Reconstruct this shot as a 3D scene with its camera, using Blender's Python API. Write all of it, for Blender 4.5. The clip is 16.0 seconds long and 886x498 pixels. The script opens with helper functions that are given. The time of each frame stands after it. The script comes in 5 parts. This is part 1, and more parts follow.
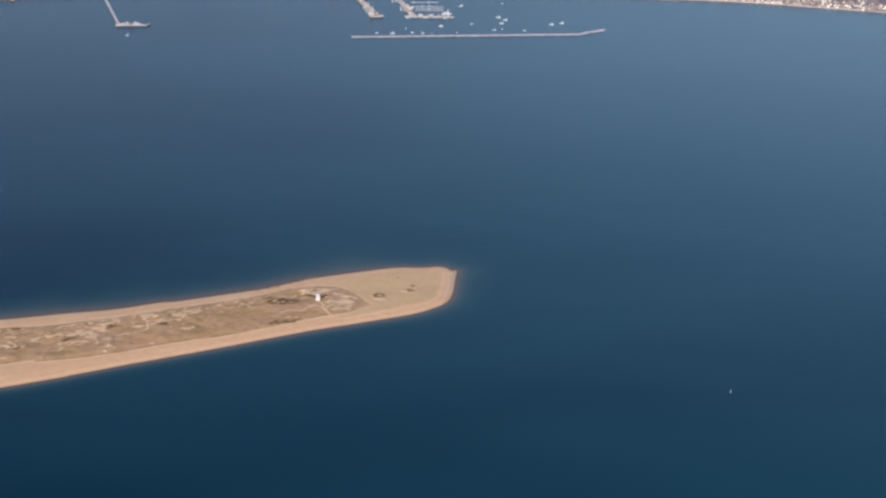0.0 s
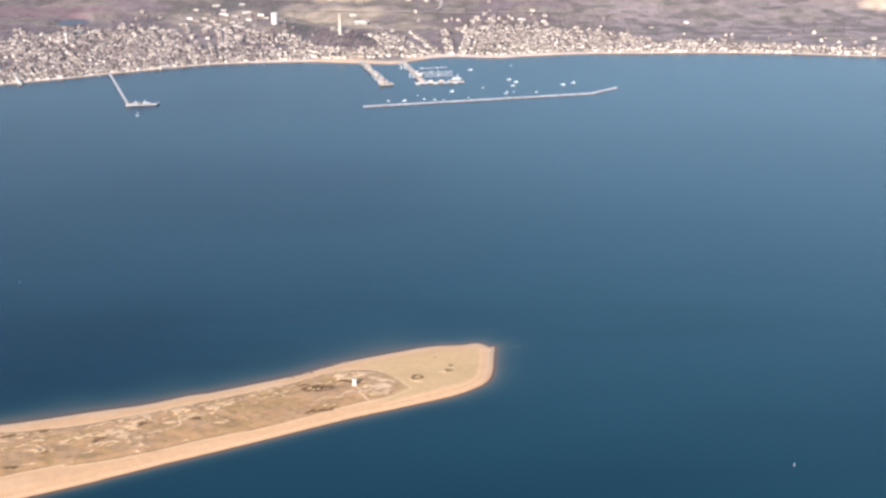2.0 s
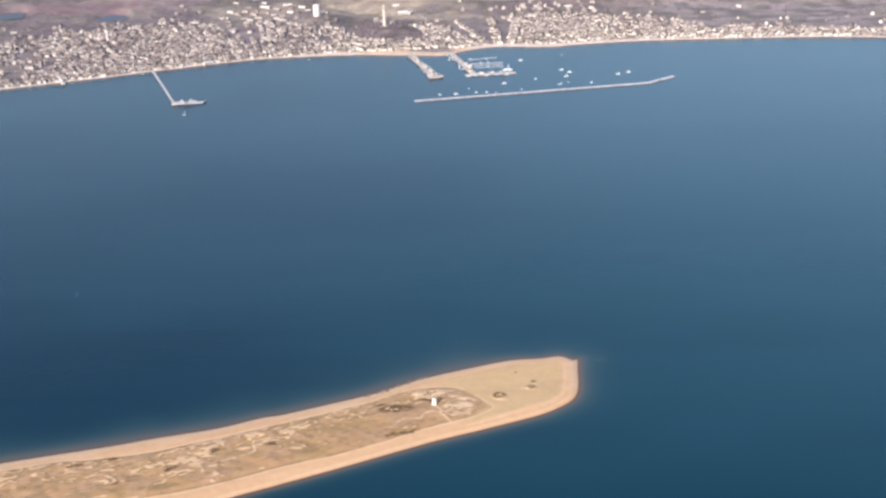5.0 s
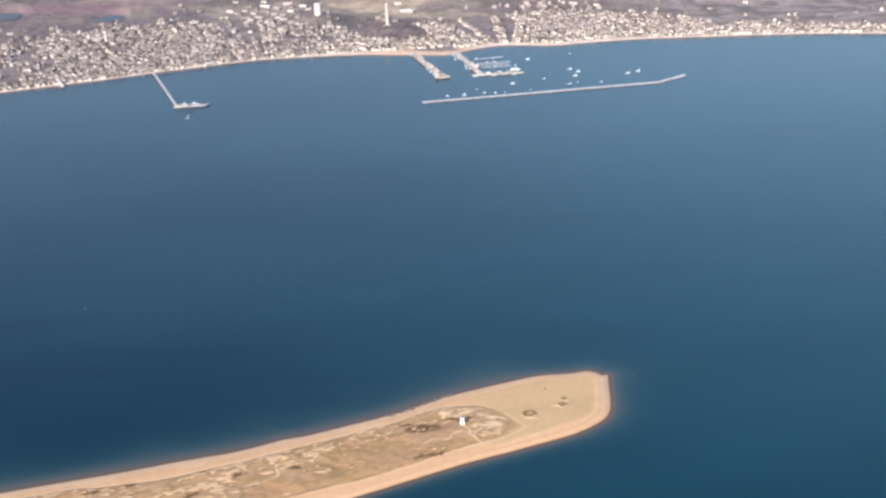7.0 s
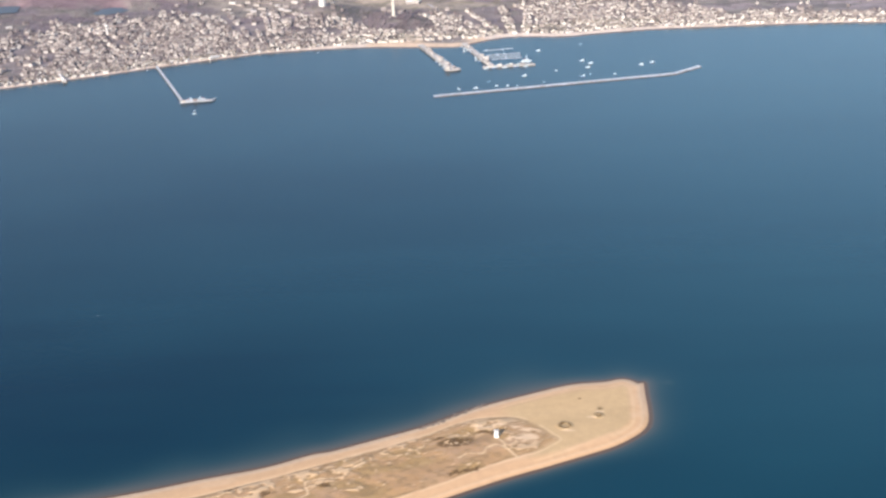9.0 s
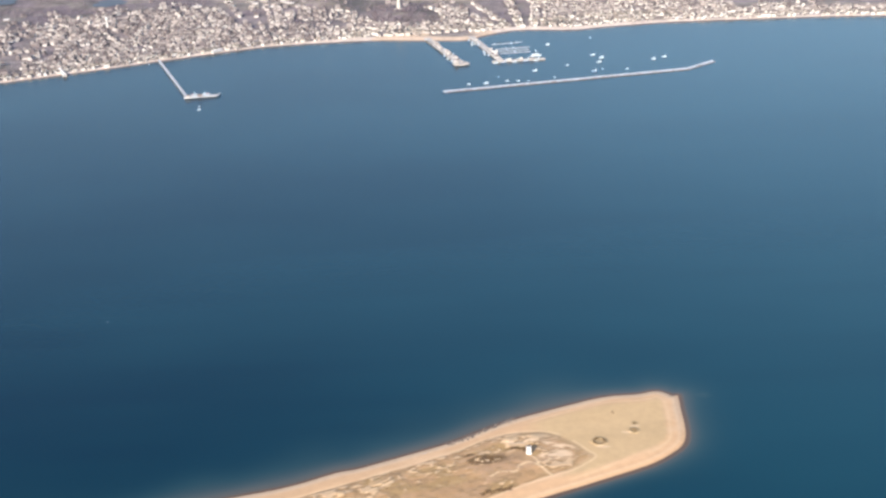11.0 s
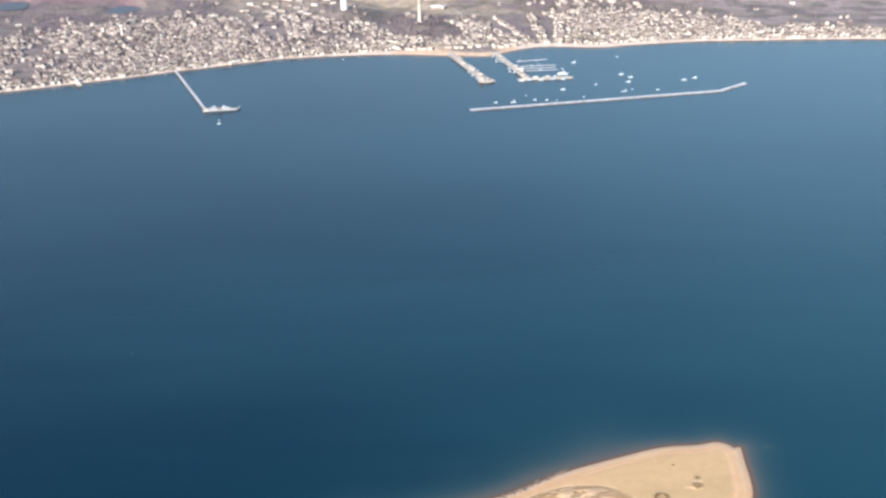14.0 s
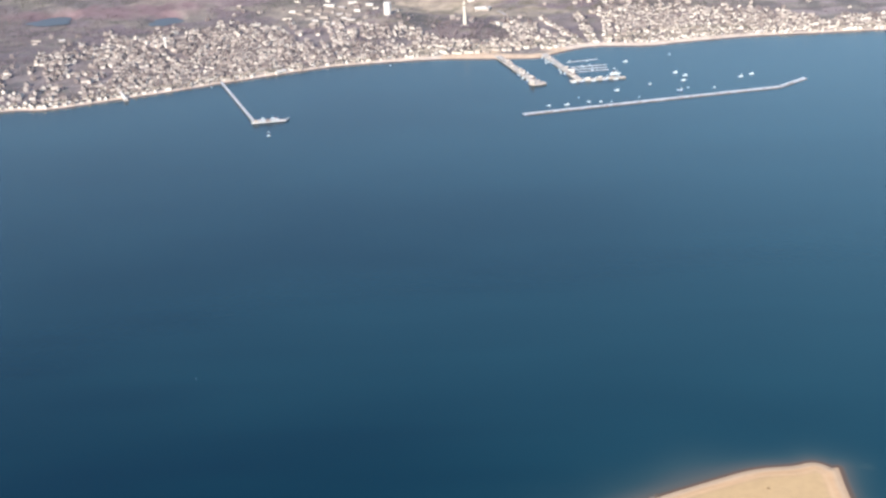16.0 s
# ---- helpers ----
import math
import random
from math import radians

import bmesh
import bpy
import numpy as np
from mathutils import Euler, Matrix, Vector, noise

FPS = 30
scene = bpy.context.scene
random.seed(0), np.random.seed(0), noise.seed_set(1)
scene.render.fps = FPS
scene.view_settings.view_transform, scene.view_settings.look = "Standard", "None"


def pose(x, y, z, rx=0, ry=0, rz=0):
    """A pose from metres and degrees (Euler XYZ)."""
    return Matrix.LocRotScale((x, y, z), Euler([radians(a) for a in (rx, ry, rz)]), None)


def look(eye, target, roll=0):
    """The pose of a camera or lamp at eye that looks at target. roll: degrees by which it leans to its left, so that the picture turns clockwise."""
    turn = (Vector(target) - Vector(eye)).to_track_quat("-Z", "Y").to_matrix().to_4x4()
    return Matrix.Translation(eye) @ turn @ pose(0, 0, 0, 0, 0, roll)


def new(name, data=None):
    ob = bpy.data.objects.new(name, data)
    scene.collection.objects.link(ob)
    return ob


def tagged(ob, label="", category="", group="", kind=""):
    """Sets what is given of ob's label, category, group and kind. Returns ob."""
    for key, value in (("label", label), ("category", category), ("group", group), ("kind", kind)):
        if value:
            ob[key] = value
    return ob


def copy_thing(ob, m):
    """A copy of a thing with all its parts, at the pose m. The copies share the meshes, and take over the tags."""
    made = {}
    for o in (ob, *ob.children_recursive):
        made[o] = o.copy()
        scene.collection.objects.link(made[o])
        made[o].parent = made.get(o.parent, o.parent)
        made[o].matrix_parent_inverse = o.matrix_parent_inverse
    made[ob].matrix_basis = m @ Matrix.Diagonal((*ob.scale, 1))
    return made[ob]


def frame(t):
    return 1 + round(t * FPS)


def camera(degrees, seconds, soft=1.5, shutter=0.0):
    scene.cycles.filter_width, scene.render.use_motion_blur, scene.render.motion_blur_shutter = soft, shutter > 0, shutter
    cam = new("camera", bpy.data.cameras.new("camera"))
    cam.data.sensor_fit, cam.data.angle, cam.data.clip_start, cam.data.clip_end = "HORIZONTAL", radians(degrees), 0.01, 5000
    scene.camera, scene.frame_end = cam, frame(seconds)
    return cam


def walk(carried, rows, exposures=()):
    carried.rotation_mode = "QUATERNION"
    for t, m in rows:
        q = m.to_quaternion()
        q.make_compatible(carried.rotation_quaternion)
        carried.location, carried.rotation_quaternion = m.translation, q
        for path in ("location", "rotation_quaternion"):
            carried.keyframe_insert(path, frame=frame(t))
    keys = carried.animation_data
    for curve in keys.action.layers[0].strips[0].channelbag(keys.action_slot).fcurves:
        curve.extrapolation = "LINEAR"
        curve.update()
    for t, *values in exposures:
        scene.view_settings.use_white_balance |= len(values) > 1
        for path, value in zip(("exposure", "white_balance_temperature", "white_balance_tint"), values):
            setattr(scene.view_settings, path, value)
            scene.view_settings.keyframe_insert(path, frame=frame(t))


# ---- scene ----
cam = camera(41.0, 16.0, soft=2.6)
walk(cam, [
    (0.0, look((966.9, -1208.9, 727.4), (228.53, -36.77, 152.04), 2.501)),
    (0.5, look((948.9, -1201.8, 728.2), (218.26, -16.73, 169.85), 1.626)),
    (1.0, look((931.0, -1194.7, 729.0), (193.84, -4.47, 190.50), 0.432)),
    (1.5, look((913.1, -1187.6, 729.8), (167.19, 3.99, 206.55), 0.087)),
    (2.0, look((895.3, -1180.5, 730.5), (136.97, 10.28, 223.41), -0.170)),
    (2.5, look((877.4, -1173.3, 731.2), (108.33, 14.01, 232.52), -0.526)),
    (3.0, look((859.5, -1166.2, 732.0), (83.43, 15.29, 230.31), -0.672)),
    (3.5, look((841.7, -1159.1, 732.7), (58.63, 14.57, 223.48), -0.987)),
    (4.0, look((823.9, -1152.0, 733.3), (36.20, 14.42, 214.68), -1.421)),
    (6.5, look((734.9, -1116.4, 736.5), (-48.79, 48.89, 209.40), -1.803)),
    (7.0, look((717.2, -1109.3, 737.0), (-60.95, 58.07, 206.27), -1.859)),
    (7.5, look((699.5, -1102.2, 737.6), (-76.56, 64.42, 202.04), -2.093)),
    (8.0, look((681.7, -1095.1, 738.1), (-98.88, 65.96, 197.14), -2.331)),
    (10.5, look((593.4, -1059.5, 740.5), (-159.54, 114.50, 188.23), -1.894)),
    (11.0, look((575.7, -1052.3, 740.9), (-184.71, 114.00, 182.84), -2.046)),
    (11.5, look((558.1, -1045.2, 741.3), (-205.76, 118.43, 182.30), -1.840)),
    (12.0, look((540.5, -1038.1, 741.6), (-218.90, 128.85, 183.43), -1.474)),
    (12.5, look((522.9, -1031.0, 742.0), (-230.26, 140.39, 184.59), -1.129)),
    (13.0, look((505.3, -1023.8, 742.3), (-245.18, 149.07, 184.60), -0.812)),
    (13.5, look((487.8, -1016.7, 742.6), (-264.23, 155.24, 184.90), -0.669)),
    (14.0, look((470.2, -1009.6, 742.9), (-288.47, 162.43, 194.45), -0.840)),
    (14.5, look((452.7, -1002.4, 743.2), (-322.63, 165.23, 208.92), -1.435)),
    (15.0, look((435.1, -995.3, 743.5), (-355.20, 164.03, 213.10), -2.324)),
    (15.5, look((417.6, -988.2, 743.7), (-378.86, 162.67, 204.12), -2.729)),
    (16.0, look((400.1, -981.0, 743.9), (-398.32, 164.53, 196.08), -3.033)),
], exposures=[(0.0, 0.34, 6360, 17), (0.5, 0.70, 6550, 18), (1.0, 0.95, 6700, 16.5), (1.5, 1.04, 6730, 15), (2.5, 0.92, 6680, 14), (4.0, 0.88, 6620, 14.5), (8.0, 0.89, 6540, 12), (10.5, 1.0, 6520, 10), (16.0, 1.04, 6520, 9)])

# ---- world, sun ----
SUN_AZIMUTH, SUN_HEIGHT = radians(176), radians(26)
world = bpy.data.worlds.new("sky")
scene.world = world
world.use_nodes = True
sky = world.node_tree.nodes.new("ShaderNodeTexSky")
sky.sky_type, sky.sun_disc = "NISHITA", False
sky.sun_elevation, sky.sun_rotation = SUN_HEIGHT, SUN_AZIMUTH
sky.altitude, sky.air_density, sky.dust_density, sky.ozone_density = 300, 1.0, 1.0, 1.7
world.node_tree.nodes["Background"].inputs[1].default_value = 0.135
world.node_tree.links.new(sky.outputs[0], world.node_tree.nodes["Background"].inputs[0])
sun = new("sun", bpy.data.lights.new("sun", "SUN"))
sun.data.energy, sun.data.angle, sun.data.color = 3.7, radians(0.55), (1.0, 0.88, 0.74)
toward = Vector((math.sin(SUN_AZIMUTH) * math.cos(SUN_HEIGHT), math.cos(SUN_AZIMUTH) * math.cos(SUN_HEIGHT), math.sin(SUN_HEIGHT)))
sun.matrix_world = look(toward * 2000, (0, 0, 0))


# ---- materials ----
def material(name, colours, scale=1.0, rough=0.8, metal=0.0, bump=0.0, fine=8.0, per="", spread=0.0, attribute="", detail=5.0):
    """A mottled surface: two or more colours mixed by noise at two sizes (metres); per: 'object' or 'island' for tone by piece; attribute: a colour layer that takes the colours' place."""
    m = bpy.data.materials.new(name)
    m.use_nodes = True
    n, l = m.node_tree.nodes, m.node_tree.links
    b = n["Principled BSDF"]
    b.inputs["Roughness"].default_value, b.inputs["Metallic"].default_value = rough, metal
    b.inputs["Specular IOR Level"].default_value = 0.3
    co = n.new("ShaderNodeTexCoord")
    n1, n2 = n.new("ShaderNodeTexNoise"), n.new("ShaderNodeTexNoise")
    for node, s in ((n1, 1 / scale), (n2, fine / scale)):
        node.inputs["Scale"].default_value, node.inputs["Detail"].default_value = s, detail
        l.new(co.outputs["Object"], node.inputs["Vector"])
    mix = n.new("ShaderNodeMath")
    mix.operation = "MULTIPLY_ADD"
    mix.inputs[1].default_value = 0.45
    half = n.new("ShaderNodeMath")
    half.operation = "MULTIPLY"
    half.inputs[1].default_value = 0.55
    l.new(n1.outputs["Fac"], half.inputs[0])
    l.new(n2.outputs["Fac"], mix.inputs[0])
    l.new(half.outputs[0], mix.inputs[2])
    value = mix.outputs[0]
    if attribute:
        a = n.new("ShaderNodeAttribute")
        a.attribute_name = attribute
        tone = n.new("ShaderNodeMapRange")
        tone.inputs["From Min"].default_value, tone.inputs["From Max"].default_value = 0.3, 0.7
        tone.inputs["To Min"].default_value, tone.inputs["To Max"].default_value = 1 - spread, 1 + spread
        l.new(value, tone.inputs["Value"])
        times = n.new("ShaderNodeVectorMath")
        times.operation = "SCALE"
        l.new(a.outputs["Color"], times.inputs[0])
        l.new(tone.outputs[0], times.inputs["Scale"])
        colour = times.outputs[0]
    else:
        if per:
            r = n.new("ShaderNodeObjectInfo" if per == "object" else "ShaderNodeNewGeometry")
            add = n.new("ShaderNodeMath")
            add.operation = "MULTIPLY_ADD"
            add.inputs[1].default_value, add.inputs[2].default_value = spread, -spread / 2
            l.new(r.outputs["Random" if per == "object" else "Random Per Island"], add.inputs[0])
            plus = n.new("ShaderNodeMath")
            l.new(add.outputs[0], plus.inputs[0])
            l.new(value, plus.inputs[1])
            value = plus.outputs[0]
        ramp = n.new("ShaderNodeValToRGB")
        e = ramp.color_ramp.elements
        while len(e) < len(colours):
            e.new(0.5)
        for i, c in enumerate(colours):
            e[i].position = 0.3 + 0.4 * i / max(1, len(colours) - 1)
            e[i].color = (*c, 1)
        l.new(value, ramp.inputs[0])
        colour = ramp.outputs[0]
    l.new(colour, b.inputs["Base Color"])
    if bump:
        bp = n.new("ShaderNodeBump")
        bp.inputs["Distance"].default_value, bp.inputs["Strength"].default_value = bump, 0.6
        l.new(n2.outputs["Fac"], bp.inputs["Height"])
        l.new(bp.outputs[0], b.inputs["Normal"])
    return m


def water_material():
    """Sea water: deep blue, browner and paler where the bed is near (the layer 'shoal'), with a westward fall-off of
    light painted in, gusts in its gloss and two sizes of waves.
    """
    m = bpy.data.materials.new("sea_water")
    m.use_nodes = True
    n, l = m.node_tree.nodes, m.node_tree.links
    b = n["Principled BSDF"]
    a = n.new("ShaderNodeAttribute")
    a.attribute_name = "shoal"
    ramp = n.new("ShaderNodeValToRGB")
    e = ramp.color_ramp.elements
    e[0].position, e[0].color = 0.0, (*DEEP, 1)
    e[1].position, e[1].color = 1.0, (0.120, 0.078, 0.056, 1)
    for p, c in ((0.2, (0.022, 0.054, 0.068)), (0.5, (0.062, 0.076, 0.078)), (0.72, (0.098, 0.090, 0.080))):
        k = e.new(p)
        k.color = (*c, 1)
    co = n.new("ShaderNodeTexCoord")
    mid, small = (n.new("ShaderNodeTexNoise") for _ in range(2))
    for node, s, d in ((mid, 0.09, 3), (small, 0.6, 3)):
        node.inputs["Scale"].default_value, node.inputs["Detail"].default_value = s, d
        l.new(co.outputs["Object"], node.inputs["Vector"])
    l.new(a.outputs["Fac"], ramp.inputs[0])
    # fall-off of light across the bay, multiplied into the water colour
    sea_light = n.new("ShaderNodeAttribute")
    sea_light.attribute_name = "sea_light"
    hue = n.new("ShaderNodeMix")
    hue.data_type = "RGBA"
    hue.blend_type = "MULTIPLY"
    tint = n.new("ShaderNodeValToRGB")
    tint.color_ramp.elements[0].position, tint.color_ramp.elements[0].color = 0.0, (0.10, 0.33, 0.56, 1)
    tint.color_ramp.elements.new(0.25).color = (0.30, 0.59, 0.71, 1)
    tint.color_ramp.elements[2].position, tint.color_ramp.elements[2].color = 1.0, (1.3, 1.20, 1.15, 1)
    l.new(sea_light.outputs["Fac"], tint.inputs[0])
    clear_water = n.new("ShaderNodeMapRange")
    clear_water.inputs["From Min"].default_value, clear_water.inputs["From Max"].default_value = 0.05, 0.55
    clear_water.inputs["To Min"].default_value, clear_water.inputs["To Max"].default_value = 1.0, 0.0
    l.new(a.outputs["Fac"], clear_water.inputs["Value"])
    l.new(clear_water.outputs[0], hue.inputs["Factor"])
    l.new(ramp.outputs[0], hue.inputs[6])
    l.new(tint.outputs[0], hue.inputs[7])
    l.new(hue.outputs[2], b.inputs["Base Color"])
    b.inputs["Roughness"].default_value = 0.26
    b.inputs["IOR"].default_value = 1.33
    # the reflection is weakened along with the painted fall-off
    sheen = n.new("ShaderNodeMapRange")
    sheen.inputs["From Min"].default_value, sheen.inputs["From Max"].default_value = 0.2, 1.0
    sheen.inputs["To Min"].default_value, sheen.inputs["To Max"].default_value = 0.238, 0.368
    l.new(sea_light.outputs["Fac"], sheen.inputs["Value"])
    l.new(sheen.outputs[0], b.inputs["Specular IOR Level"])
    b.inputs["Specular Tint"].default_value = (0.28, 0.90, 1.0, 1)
    b1, b2 = n.new("ShaderNodeBump"), n.new("ShaderNodeBump")
    b1.inputs["Distance"].default_value, b1.inputs["Strength"].default_value = 0.5, 0.35
    b2.inputs["Distance"].default_value, b2.inputs["Strength"].default_value = 0.12, 0.4
    l.new(mid.outputs["Fac"], b1.inputs["Height"])
    l.new(small.outputs["Fac"], b2.inputs["Height"])
    l.new(b1.outputs[0], b2.inputs["Normal"])
    l.new(b2.outputs[0], b.inputs["Normal"])
    return m


DEEP = (0.0040, 0.036, 0.057)
sea_water = water_material()
land_soil = material("land_soil", (), 40, 0.95, bump=0.4, attribute="cover", spread=0.35)
spit_sand = material("spit_sand", (), 9, 0.95, bump=0.12, attribute="cover", spread=0.09)
boat_paint = material("boat_paint", ((0.56, 0.64, 0.70), (0.70, 0.78, 0.84)), 6, 0.45)
white_paint = material("white_paint", ((0.52, 0.50, 0.49), (0.72, 0.70, 0.69)), 6, 0.6)
house_paint = material("house_paint", ((0.21, 0.183, 0.18), (0.42, 0.382, 0.362), (0.68, 0.645, 0.605)), 5, 0.75, per="object", spread=0.5)
town_paint = material("town_paint", ((0.19, 0.160, 0.162), (0.38, 0.340, 0.328), (0.58, 0.545, 0.515)), 5, 0.8, per="island", spread=0.55)
roof_shingle = material("roof_shingle", ((0.10, 0.095, 0.09), (0.20, 0.18, 0.16), (0.33, 0.29, 0.25)), 4, 0.9, per="object", spread=0.4)
town_roof = material("town_roof", ((0.10, 0.086, 0.090), (0.19, 0.164, 0.162), (0.36, 0.322, 0.298)), 4, 0.9, per="island", spread=0.5)
bright_wall = material("bright_wall", ((0.34, 0.30, 0.28), (0.54, 0.50, 0.465), (0.72, 0.690, 0.645)), 5, 0.8, per="object", spread=0.5)
bright_paint = material("bright_paint", ((0.25, 0.215, 0.205), (0.47, 0.430, 0.402), (0.66, 0.630, 0.590)), 5, 0.8, per="island", spread=0.5)
dark_glass = material("dark_glass", ((0.03, 0.035, 0.04), (0.06, 0.065, 0.07)), 2, 0.15)
brick_red = material("brick_red", ((0.22, 0.10, 0.07), (0.34, 0.17, 0.12)), 1, 0.9)
granite = material("granite", ((0.42, 0.39, 0.35), (0.57, 0.54, 0.495)), 5, 0.85, bump=0.05)
boulder_stone = material("boulder_stone", ((0.30, 0.335, 0.40), (0.43, 0.475, 0.555)), 6, 0.9, bump=0.3, per="island", spread=0.3)
weathered_deck = material("weathered_deck", ((0.30, 0.27, 0.25), (0.42, 0.385, 0.355)), 8, 0.9, bump=0.02)
asphalt_deck = material("asphalt_deck", ((0.42, 0.385, 0.365), (0.54, 0.50, 0.47)), 12, 0.9)
concrete_deck = material("concrete_deck", ((0.40, 0.425, 0.47), (0.52, 0.55, 0.60)), 10, 0.9)
pile_wood = material("pile_wood", ((0.06, 0.05, 0.045), (0.13, 0.11, 0.09)), 1.5, 0.9)
twig_bark = material("twig_bark", ((0.132, 0.106, 0.124), (0.200, 0.163, 0.186), (0.278, 0.230, 0.254)), 30, 1.0, per="island", spread=0.35)
needle_green = material("needle_green", ((0.050, 0.055, 0.050), (0.095, 0.098, 0.085)), 30, 1.0, per="island", spread=0.3)
dune_grass = material("dune_grass", ((0.30, 0.185, 0.086), (0.415, 0.264, 0.126)), 10, 1.0, per="island", spread=0.3)
dark_shrub = material("dark_shrub", ((0.105, 0.064, 0.030), (0.175, 0.110, 0.054)), 4, 1.0, per="island", spread=0.3)
red_paint = material("red_paint", ((0.30, 0.05, 0.04), (0.42, 0.08, 0.06)), 1, 0.5)
blue_paint = material("blue_paint", ((0.05, 0.10, 0.20), (0.08, 0.15, 0.28)), 1, 0.5)
black_iron = material("black_iron", ((0.02, 0.02, 0.02), (0.05, 0.05, 0.05)), 1, 0.5)
car_paint = material("car_paint", ((0.08, 0.09, 0.11), (0.40, 0.40, 0.41), (0.75, 0.75, 0.74)), 60, 0.35, per="object", spread=1.0)


# ---- mesh helpers ----
def as_object(name, verts, faces, materials, slots=None, parent=None):
    me = bpy.data.meshes.new(name)
    me.from_pydata([tuple(v) for v in verts], [], [tuple(int(i) for i in q) for q in faces])
    for m in materials if isinstance(materials, (list, tuple)) else [materials]:
        me.materials.append(m)
    if slots is not None:
        me.polygons.foreach_set("material_index", slots)
    me.update()
    ob = new(name, me)
    ob.parent = parent
    return ob


def part(name, bm, mat, parent, label=""):
    me = bpy.data.meshes.new(name)
    bmesh.ops.recalc_face_normals(bm, faces=bm.faces)
    bm.to_mesh(me)
    bm.free()
    me.materials.append(mat)
    ob = new(name, me)
    ob.parent = parent
    if label:
        tagged(ob, label)
    return ob


def box(bm, x0, x1, y0, y1, z0, z1, bevel=0.0):
    made = bmesh.ops.create_cube(bm, size=1.0, matrix=Matrix.Translation(((x0 + x1) / 2, (y0 + y1) / 2, (z0 + z1) / 2)) @ Matrix.Diagonal((x1 - x0, y1 - y0, z1 - z0, 1)))
    if bevel:
        edges = list({e for v in made["verts"] for e in v.link_edges})
        bmesh.ops.bevel(bm, geom=edges, offset=bevel, segments=1, affect="EDGES")
    return bm


def tube(bm, x, y, z0, z1, r0, r1, sides=16):
    bmesh.ops.create_cone(bm, cap_ends=True, segments=sides, radius1=r0, radius2=r1, depth=z1 - z0, matrix=Matrix.Translation((x, y, (z0 + z1) / 2)))
    return bm


def boxed(*args, **kw):
    return box(bmesh.new(), *args, **kw)


def tubed(*args, **kw):
    return tube(bmesh.new(), *args, **kw)


def empty(name, x, y, z, turn=0.0):
    ob = new(name)
    ob.matrix_world = pose(x, y, z, 0, 0, turn)
    return ob


# ---- the plan: shores and heights ----
def smooth_line(points, steps=6, closed=False):
    p = np.array(points, float)
    out, n = [], len(p)
    for i in range(n if closed else n - 1):
        a, b, c, d = (p[(i + k) % n] if closed else p[min(max(i + k, 0), n - 1)] for k in (-1, 0, 1, 2))
        for s in np.arange(steps) / steps:
            out.append(0.5 * (2 * b + (c - a) * s + (2 * a - 5 * b + 4 * c - d) * s**2 + (3 * b - a - 3 * c + d) * s**3))
    if not closed:
        out.append(p[-1])
    return np.array(out)


def line_distance(x, y, line, closed=False):
    """Distance to a line, positive on its left side, and the running length at the nearest point."""
    a = line
    b = np.roll(line, -1, 0)
    if not closed:
        a, b = a[:-1], b[:-1]
    length = np.r_[0, np.cumsum(np.hypot(*(b - a).T))]
    best = np.full(np.shape(x), 1e18)
    side = np.zeros(np.shape(x))
    run = np.zeros(np.shape(x))
    for i, ((ax, ay), (bx, by)) in enumerate(zip(a, b)):
        dx, dy = bx - ax, by - ay
        t = np.clip(((x - ax) * dx + (y - ay) * dy) / (dx * dx + dy * dy + 1e-9), 0, 1)
        d = (x - ax - t * dx) ** 2 + (y - ay - t * dy) ** 2
        near = d < best - 1e-6
        best = np.where(near, d, best)
        side = np.where(near, np.sign(dx * (y - ay) - dy * (x - ax)), side)
        run = np.where(near, length[i] + t * np.hypot(dx, dy), run)
    return np.sqrt(best) * np.where(side == 0, 1, side), run


def inside(x, y, ring):
    odd = np.zeros(np.shape(x), bool)
    for (ax, ay), (bx, by) in zip(ring, np.roll(ring, -1, 0)):
        cross = (ay > y) != (by > y)
        odd ^= cross & (x < (bx - ax) * (y - ay) / (by - ay + 1e-12) + ax)
    return odd


def value_noise(x, y, size, seed):
    """Smooth noise of about that many metres, 0 to 1."""
    table = np.random.RandomState(seed).rand(64, 64)
    u, v = np.asarray(x) / size + 1000, np.asarray(y) / size + 1000
    i, j = np.floor(u).astype(int), np.floor(v).astype(int)
    s, t = u - i, v - j
    s, t = s * s * (3 - 2 * s), t * t * (3 - 2 * t)
    g = lambda a, b: table[a % 64, b % 64]
    return (g(i, j) * (1 - s) + g(i + 1, j) * s) * (1 - t) + (g(i, j + 1) * (1 - s) + g(i + 1, j + 1) * s) * t


def step(a, b, v):
    t = np.clip((v - a) / (b - a), 0, 1)
    return t * t * (3 - 2 * t)


SHORE = smooth_line([(-3300, -300), (-2520, 560), (-2271, 860), (-2168, 925), (-2068, 1085), (-1969, 1259), (-1929, 1338), (-1796, 1571), (-1715, 1667),
                     (-1530, 1811), (-1374, 1880), (-1263, 1936), (-1246, 2008), (-1190, 2126), (-1040, 2197), (-962, 2284), (-821, 2416), (-712, 2490),
                     (-509, 2625), (-304, 2742), (-72, 2835), (113, 2911), (600, 3080), (1600, 3330)])
SPIT = smooth_line([(-640, -714), (-500, -547), (-380, -406), (-337, -355), (-292, -303), (-250, -250), (-203, -194), (-174, -146), (-154, -122), (-113, -57), (-91, -20), (-74, 19), (-55, 57), (-14, 121), (18, 165), (52, 192), (65, 207), (75, 212), (86, 211), (92, 209), (97, 214),
                    (102, 207), (115, 182), (129, 157), (142, 130), (148, 108), (146, 88), (137, 58), (124, 32), (88, -25), (48, -88), (8, -160), (-30, -228), (-69, -295), (-100, -350), (-148, -432), (-430, -870)], closed=True)
